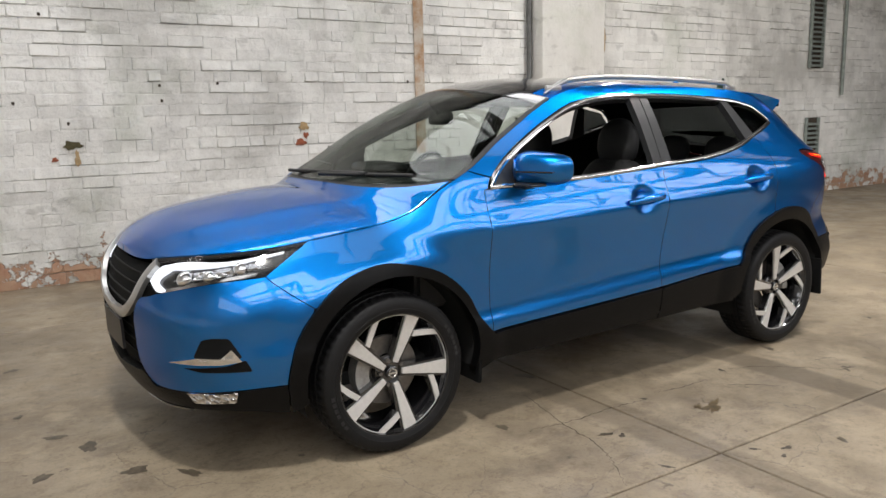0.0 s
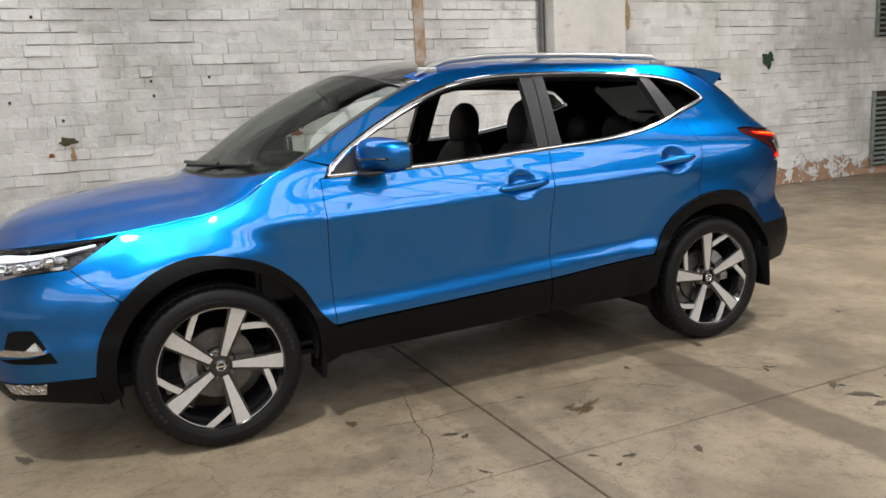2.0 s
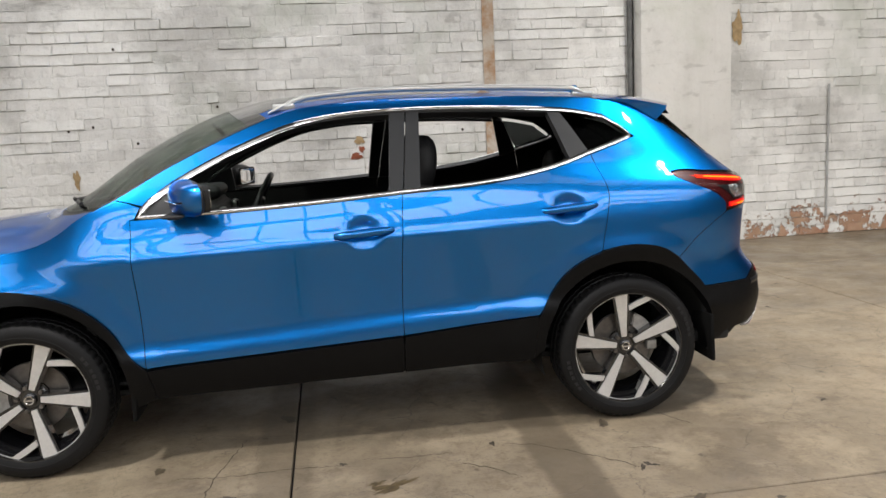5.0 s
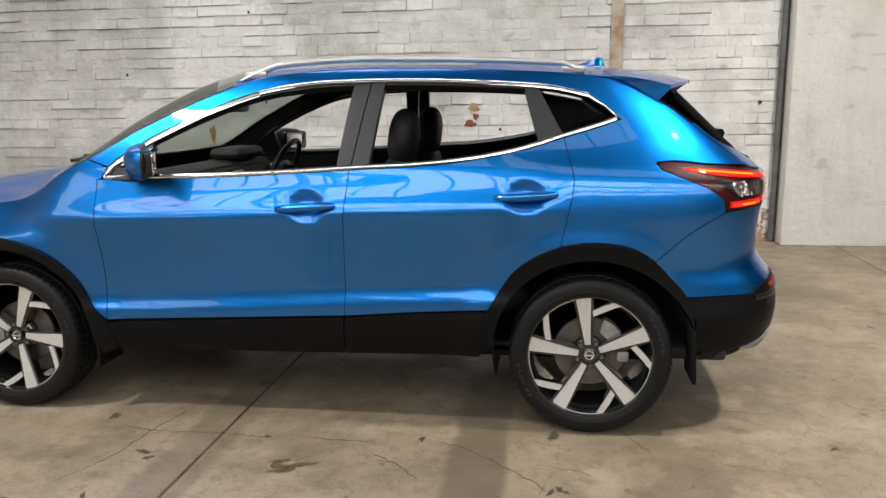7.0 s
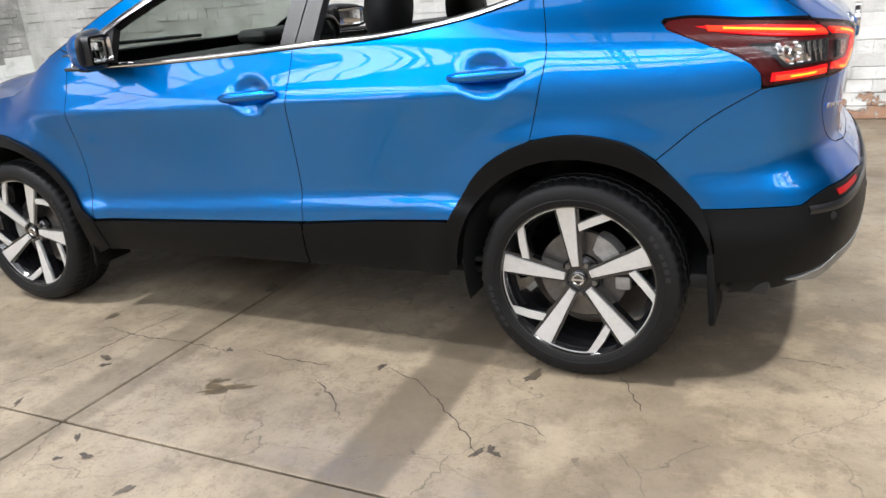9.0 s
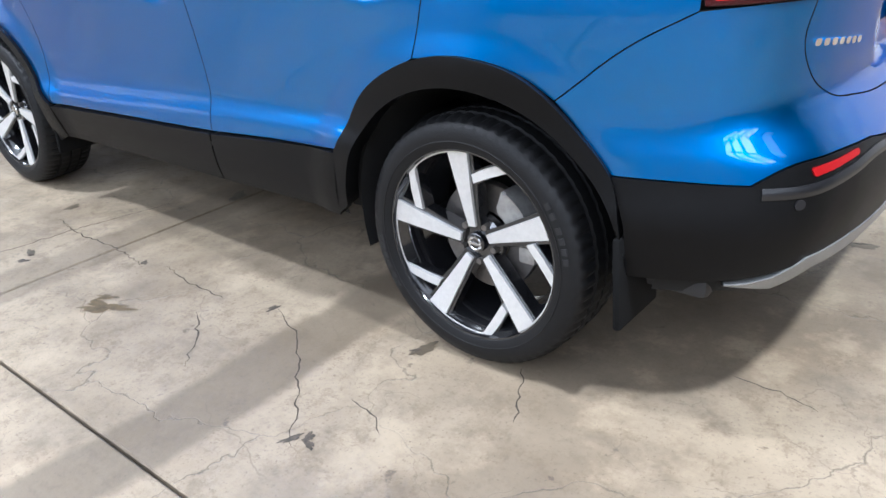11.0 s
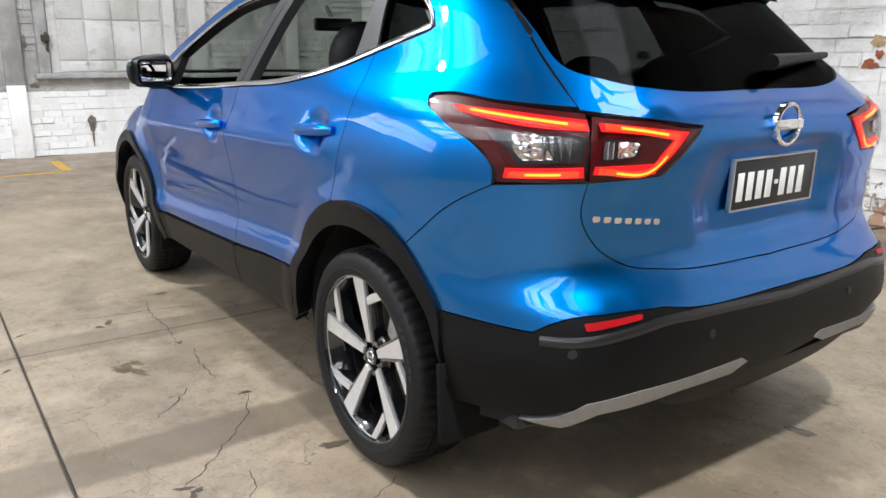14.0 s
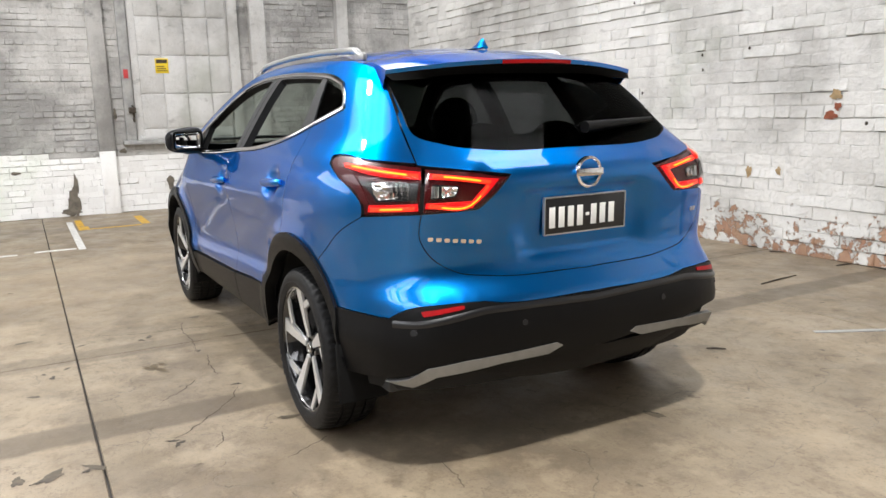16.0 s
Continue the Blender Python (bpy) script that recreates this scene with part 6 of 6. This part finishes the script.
# pier, rusty strip and louvres on the long wall
structure(box("wall_pier", (3.31, 3.66, 0), (4.32, 3.93, H["top"]), RENDERED, None, "", .012), "smooth white rendered pier", "wall pier")
structure(box("paint_strip", (1.68, 3.892, 1.0), (1.80, 3.905, H["top"]), RUST), "vertical rust-stained paint strip on the wall", "paint strip")
for z0, z1 in ((.12, 1.24), (2.03, 3.4)):
    v = tagged(new("wall_louvre"), "grey green steel louvre fixed to the brick wall", "louvre", group="wall louvres")
    v.location = (9.24, 3.90, z0)
    hh = z1 - z0
    for x in (-.18, .155):
        box("side_rail", (x, -.05, 0), (x + .03, .0, hh), GREENSTEEL, v, "", .004)
    for k in range(int(hh / .075)):
        bm = bmesh.new()
        bm_box(bm, (-.155, -.03, -.004), (.16, .03, .004))
        bmesh.ops.transform(bm, matrix=pose(0, -.025, .04 + .075 * k, 35, 0, 0), verts=bm.verts)
        bm_part("blade", bm, GREENSTEEL, v)
    box("back_plate", (-.16, -.004, 0), (.16, .0, hh), GRIT, v)
tagged(tube("wall_pipe", [(10.03, 3.87, 1.6), (10.03, 3.87, 4.6)], .028, GREENSTEEL), "thin green steel pipe running up the brick wall", "pipe")
# dark upright tube along the pier's left edge
tagged(tube("wall_pipe", [(3.272, 3.86, .02), (3.272, 3.86, 6.2)], .032, DARKTUBE), "dark grey upright tube beside the pier", "pipe")
tagged(tube("wall_pipe", [(5.62, 3.885, .2), (5.62, 3.885, 1.7)], .012, GREYSTEEL), "thin grey conduit on the brick wall", "pipe")


def wall_mark(name, x, z, rx, rz, mat, label, seed, rag=.6):
    ob = blot(name, 0, 0, rx, rz, mat, label, seed, z=0, lobes=14, rag=rag)
    ob.matrix_basis = pose(x, 3.902, z, 90, 0, 0)


GREENMOSS = material("dry_moss", (0.10, 0.085, 0.04), 0.9, vary=0.5, scale=40)
CLAY = material("bare_red_brick", (0.33, 0.10, 0.05), 0.9, vary=0.4, scale=25)
BUFF = material("bare_buff_render", (0.48, 0.34, 0.18), 0.9, vary=0.4, scale=15)
for k, (x, z, rx, rz, mt, lab) in enumerate(((-1.83, 1.22, .075, .035, GREENMOSS, "dry moss clump in a wall joint"), (-1.80, 1.10, .022, .07, BUFF, "bare patch under the moss"), (-2.46, 1.08, .03, .09, BUFF, "bare buff patch in the limewash"),
                                             (-1.98, 1.10, .025, .02, CLAY, "bare red brick spot"), (.34, 1.33, .05, .04, BUFF, "bare buff patch in the limewash"), (.30, 1.17, .055, .035, CLAY, "bare red brick spot"),
                                             (.36, 1.24, .03, .03, CLAY, "bare red brick spot"), (-.47, .68, .03, .05, BUFF, "bare buff patch in the limewash"), (-.16, .70, .025, .035, BUFF, "bare buff patch in the limewash"),
                                             (4.52, 2.33, .06, .16, BUFF, "bare buff patch in the limewash"), (6.92, 1.75, .10, .10, GREENPAINT, "dark green paint splash on the wall"), (3.46, 1.30, .02, .03, GRIT, "dark plugged hole in the wall"), (3.1, 1.35, .02, .02, GRIT, "dark plugged hole in the wall"))):
    wall_mark("wall_mark", x, z, rx, rz, mt, lab, 60 + k)
for k in range(16):
    rng = random.Random(400 + k)
    wall_mark("nail_hole", rng.uniform(-4, 3), rng.uniform(.9, 2.9), .013, .015, GRIT, "dark plugged hole in the wall", 100 + k, .3)

# end wall: pilasters, panelled steel door, signs
def upright(name, y0, y1, z0, z1, depth, mat, label):
    return structure(box(name, (H["x0"], y0, z0), (H["x0"] + depth, y1, z1), mat, None, "", .01), label, "pilaster")


upright("wall_pilaster", -.87, -.67, .86, H["top"], .12, WESTBRICK, "narrow grey brick pilaster")
upright("wall_pilaster", -.87, -.67, 0, .86, .118, WESTLOW, "white painted foot of the brick pilaster")
upright("wall_pilaster", -.50, -.37, .98, H["top"], .10, GREYSTEEL, "pale grey steel door post")
upright("wall_pilaster", .99, 1.13, .9, H["top"], .10, WHITESTEEL, "white steel door post")
upright("wall_pilaster", 1.30, 1.52, 0, H["top"], .14, WHITESTEEL, "white painted steel column")
upright("wall_pilaster", 2.64, 2.82, 0, H["top"], .14, WHITESTEEL, "white painted steel column")
structure(box("door_sill", (H["x0"], -.55, .93), (H["x0"] + .14, 1.15, .99), GREYSTEEL, None, "", .01), "grey steel ledge under the panelled door", "ledge")
door = structure(box("door_1", (H["x0"], -.36, .99), (H["x0"] + .05, .99, 4.4), WHITESTEEL, None, "", .005), "white panelled steel sliding door, shut", "door")
zs = (1.0, 1.14, 1.62, 2.14, 2.66, 3.18, 3.7, 4.3)
yc = (-.27, .05, .37, .70, .97)
for z0, z1 in zip(zs, zs[1:]):
    for y0, y1 in zip(yc, yc[1:]):
        box("door_panel", (H["x0"] + .05, y0 + .008, z0 + .010), (H["x0"] + .066, y1 - .008, z1 - .010), WHITESTEEL, door, "", .006)
sign = tagged(box("warning_sign", (H["x0"] + .066, -.045, 1.90), (H["x0"] + .072, .13, 2.10), SIGNYELLOW, None, "", .001), "small yellow warning sign on the steel door", "sign")
box("sign_text", (H["x0"] + .072, -.03, 2.035), (H["x0"] + .0735, .115, 2.085), GRIT, sign)
for k in range(3):
    box("sign_text", (H["x0"] + .072, -.03, 1.925 + .03 * k), (H["x0"] + .0735, .115 - .02 * k, 1.937 + .03 * k), GRIT, sign)
tagged(box("wall_label", (H["x0"] + .10, -.47, 1.83), (H["x0"] + .106, -.41, 1.95), SIGNRED, None, "", .001), "small red label on the grey door post", "label")
# unidentified green-brown blob on the door post, built from small pieces
lock = tagged(new("door_lock"), "dark clump on the door post", "lock")
for k in range(5):
    tube("chain_link", [(H["x0"] + .13, -.40 + .015 * (k % 2), 1.47 - .045 * k), (H["x0"] + .13, -.385 - .01 * (k % 2), 1.42 - .045 * k)], .014, GRIT, lock, "", 8)
box("lock_body", (H["x0"] + .10, -.45, 1.36), (H["x0"] + .16, -.36, 1.44), GRIT, lock, "", .01)

TARSTAIN = material("grey_brown_wall_stain", (0.20, 0.175, 0.14), 0.85, vary=0.5, scale=9)
for k, (y, z, rx, rz) in enumerate(((-1.24, .20, .075, .19), (-1.20, .42, .03, .13), (-1.28, .06, .12, .05), (.03, .38, .045, .10), (.03, .22, .012, .12), (-1.9, .62, .06, .02), (-.62, 1.35, .02, .08), (-.56, .85, .05, .03))):
    ob = blot("wall_mark", 0, 0, rx, rz, TARSTAIN, "grey brown damp stain on the painted end wall", 300 + k, z=0, lobes=16, rag=.45)
    ob.matrix_basis = pose(H["x0"] + (.024 if y < -.87 else .03), y, z, 90, 0, 90)

# high-bay lamps
for x, y in ((-2.6, -2.6), (4.2, -1.2)):
    lampo = tagged(new("high_bay_lamp"), "round high-bay lamp hanging from the roof", "lamp", group="high-bay lamps")
    lampo.location = (x, y, 5.3)
    bm = lathe([(.05, .30), (.09, .28), (.22, .05), (.25, .0), (.24, .0), (.20, .05), (.05, .26)], 32)
    bmesh.ops.transform(bm, matrix=pose(0, 0, 0, 90, 0, 0), verts=bm.verts)
    bm_part("shade", bm, GREYSTEEL, lampo)
    tube("hanger", [(0, 0, .28), (0, 0, 1.1)], .012, GREYSTEEL, lampo, "", 6)

# roof: steel trusses with skylight bars
for k in range(8):
    x = -6 + 3.3 * k
    tr = structure(new("roof_truss"), "steel roof truss under the skylights", "roof truss")
    box("bottom_chord", (x - .04, H["y0"], 5.0), (x + .04, H["y1"], 5.08), GREYSTEEL, tr)
    box("top_chord", (x - .04, H["y0"], 6.0), (x + .04, H["y1"], 6.08), GREYSTEEL, tr)
    for j in range(13):
        y = H["y0"] + .4 + 1.55 * j
        tube("strut", [(x, y, 5.05), (x, y + .78, 6.02)], .03, GREYSTEEL, tr, "", 6)
        tube("strut", [(x, y + .78, 6.02), (x, y + 1.55, 5.05)], .03, GREYSTEEL, tr, "", 6)
for sx, sy, length, width, _ in SKYLIGHTS:
    for k in range(int(length / .7)):
        x = sx - length / 2 + .35 + .7 * k
        structure(box("skylight_bar", (x - .025, sy - width / 2 - .03, 6.13), (x + .025, sy + width / 2 + .03, 6.17), GREYSTEEL), "thin steel skylight glazing bar", "glazing bar")

# unseen steel-framed window band, added high in the end wall for bright reflections
win = structure(new("window_1"), "long steel-framed window band out of view, added to light the car", "window")
for z in (ADDED_WINDOW["z0"], (ADDED_WINDOW["z0"] + ADDED_WINDOW["z1"]) / 2, ADDED_WINDOW["z1"]):
    box("window_frame", (H["x0"] + .04, ADDED_WINDOW["y0"] - .05, z - .03), (H["x0"] + .10, ADDED_WINDOW["y1"] + .05, z + .03), GREYSTEEL, win)
for k in range(17):
    y = ADDED_WINDOW["y0"] + (ADDED_WINDOW["y1"] - ADDED_WINDOW["y0"]) * k / 16
    box("glazing_bar", (H["x0"] + .045, y - .02, ADDED_WINDOW["z0"] + .03), (H["x0"] + .095, y + .02, ADDED_WINDOW["z1"] - .03), GREYSTEEL, win)

# brickwork last
def north_skip(u, z):
    x = H["x0"] + u
    return 3.40 < x < 4.22 or z > 4.4


brick_wall(north, 20.5, 4.4, pose(H["x0"], H["y1"], 0), (NORTHBRICK, WESTBRICK), lambda u, z: 5.0 < u < 9.4 and .9 < z < 3.0, lambda u, z: NORTHBRICK, 5, north_skip)
brick_wall(west, 10.0, 4.4, pose(H["x0"], -6.0, 0, 0, 0, 90), (WESTBRICK, WESTLOW), lambda u, z: 3.4 < u < 6.2 and z < 1.9, lambda u, z: WESTLOW if z < .80 + .04 * math.sin(u * 2) else WESTBRICK, 9, lambda u, z: -.37 < u - 6 < 1.0 and z > .98, .078, .235)
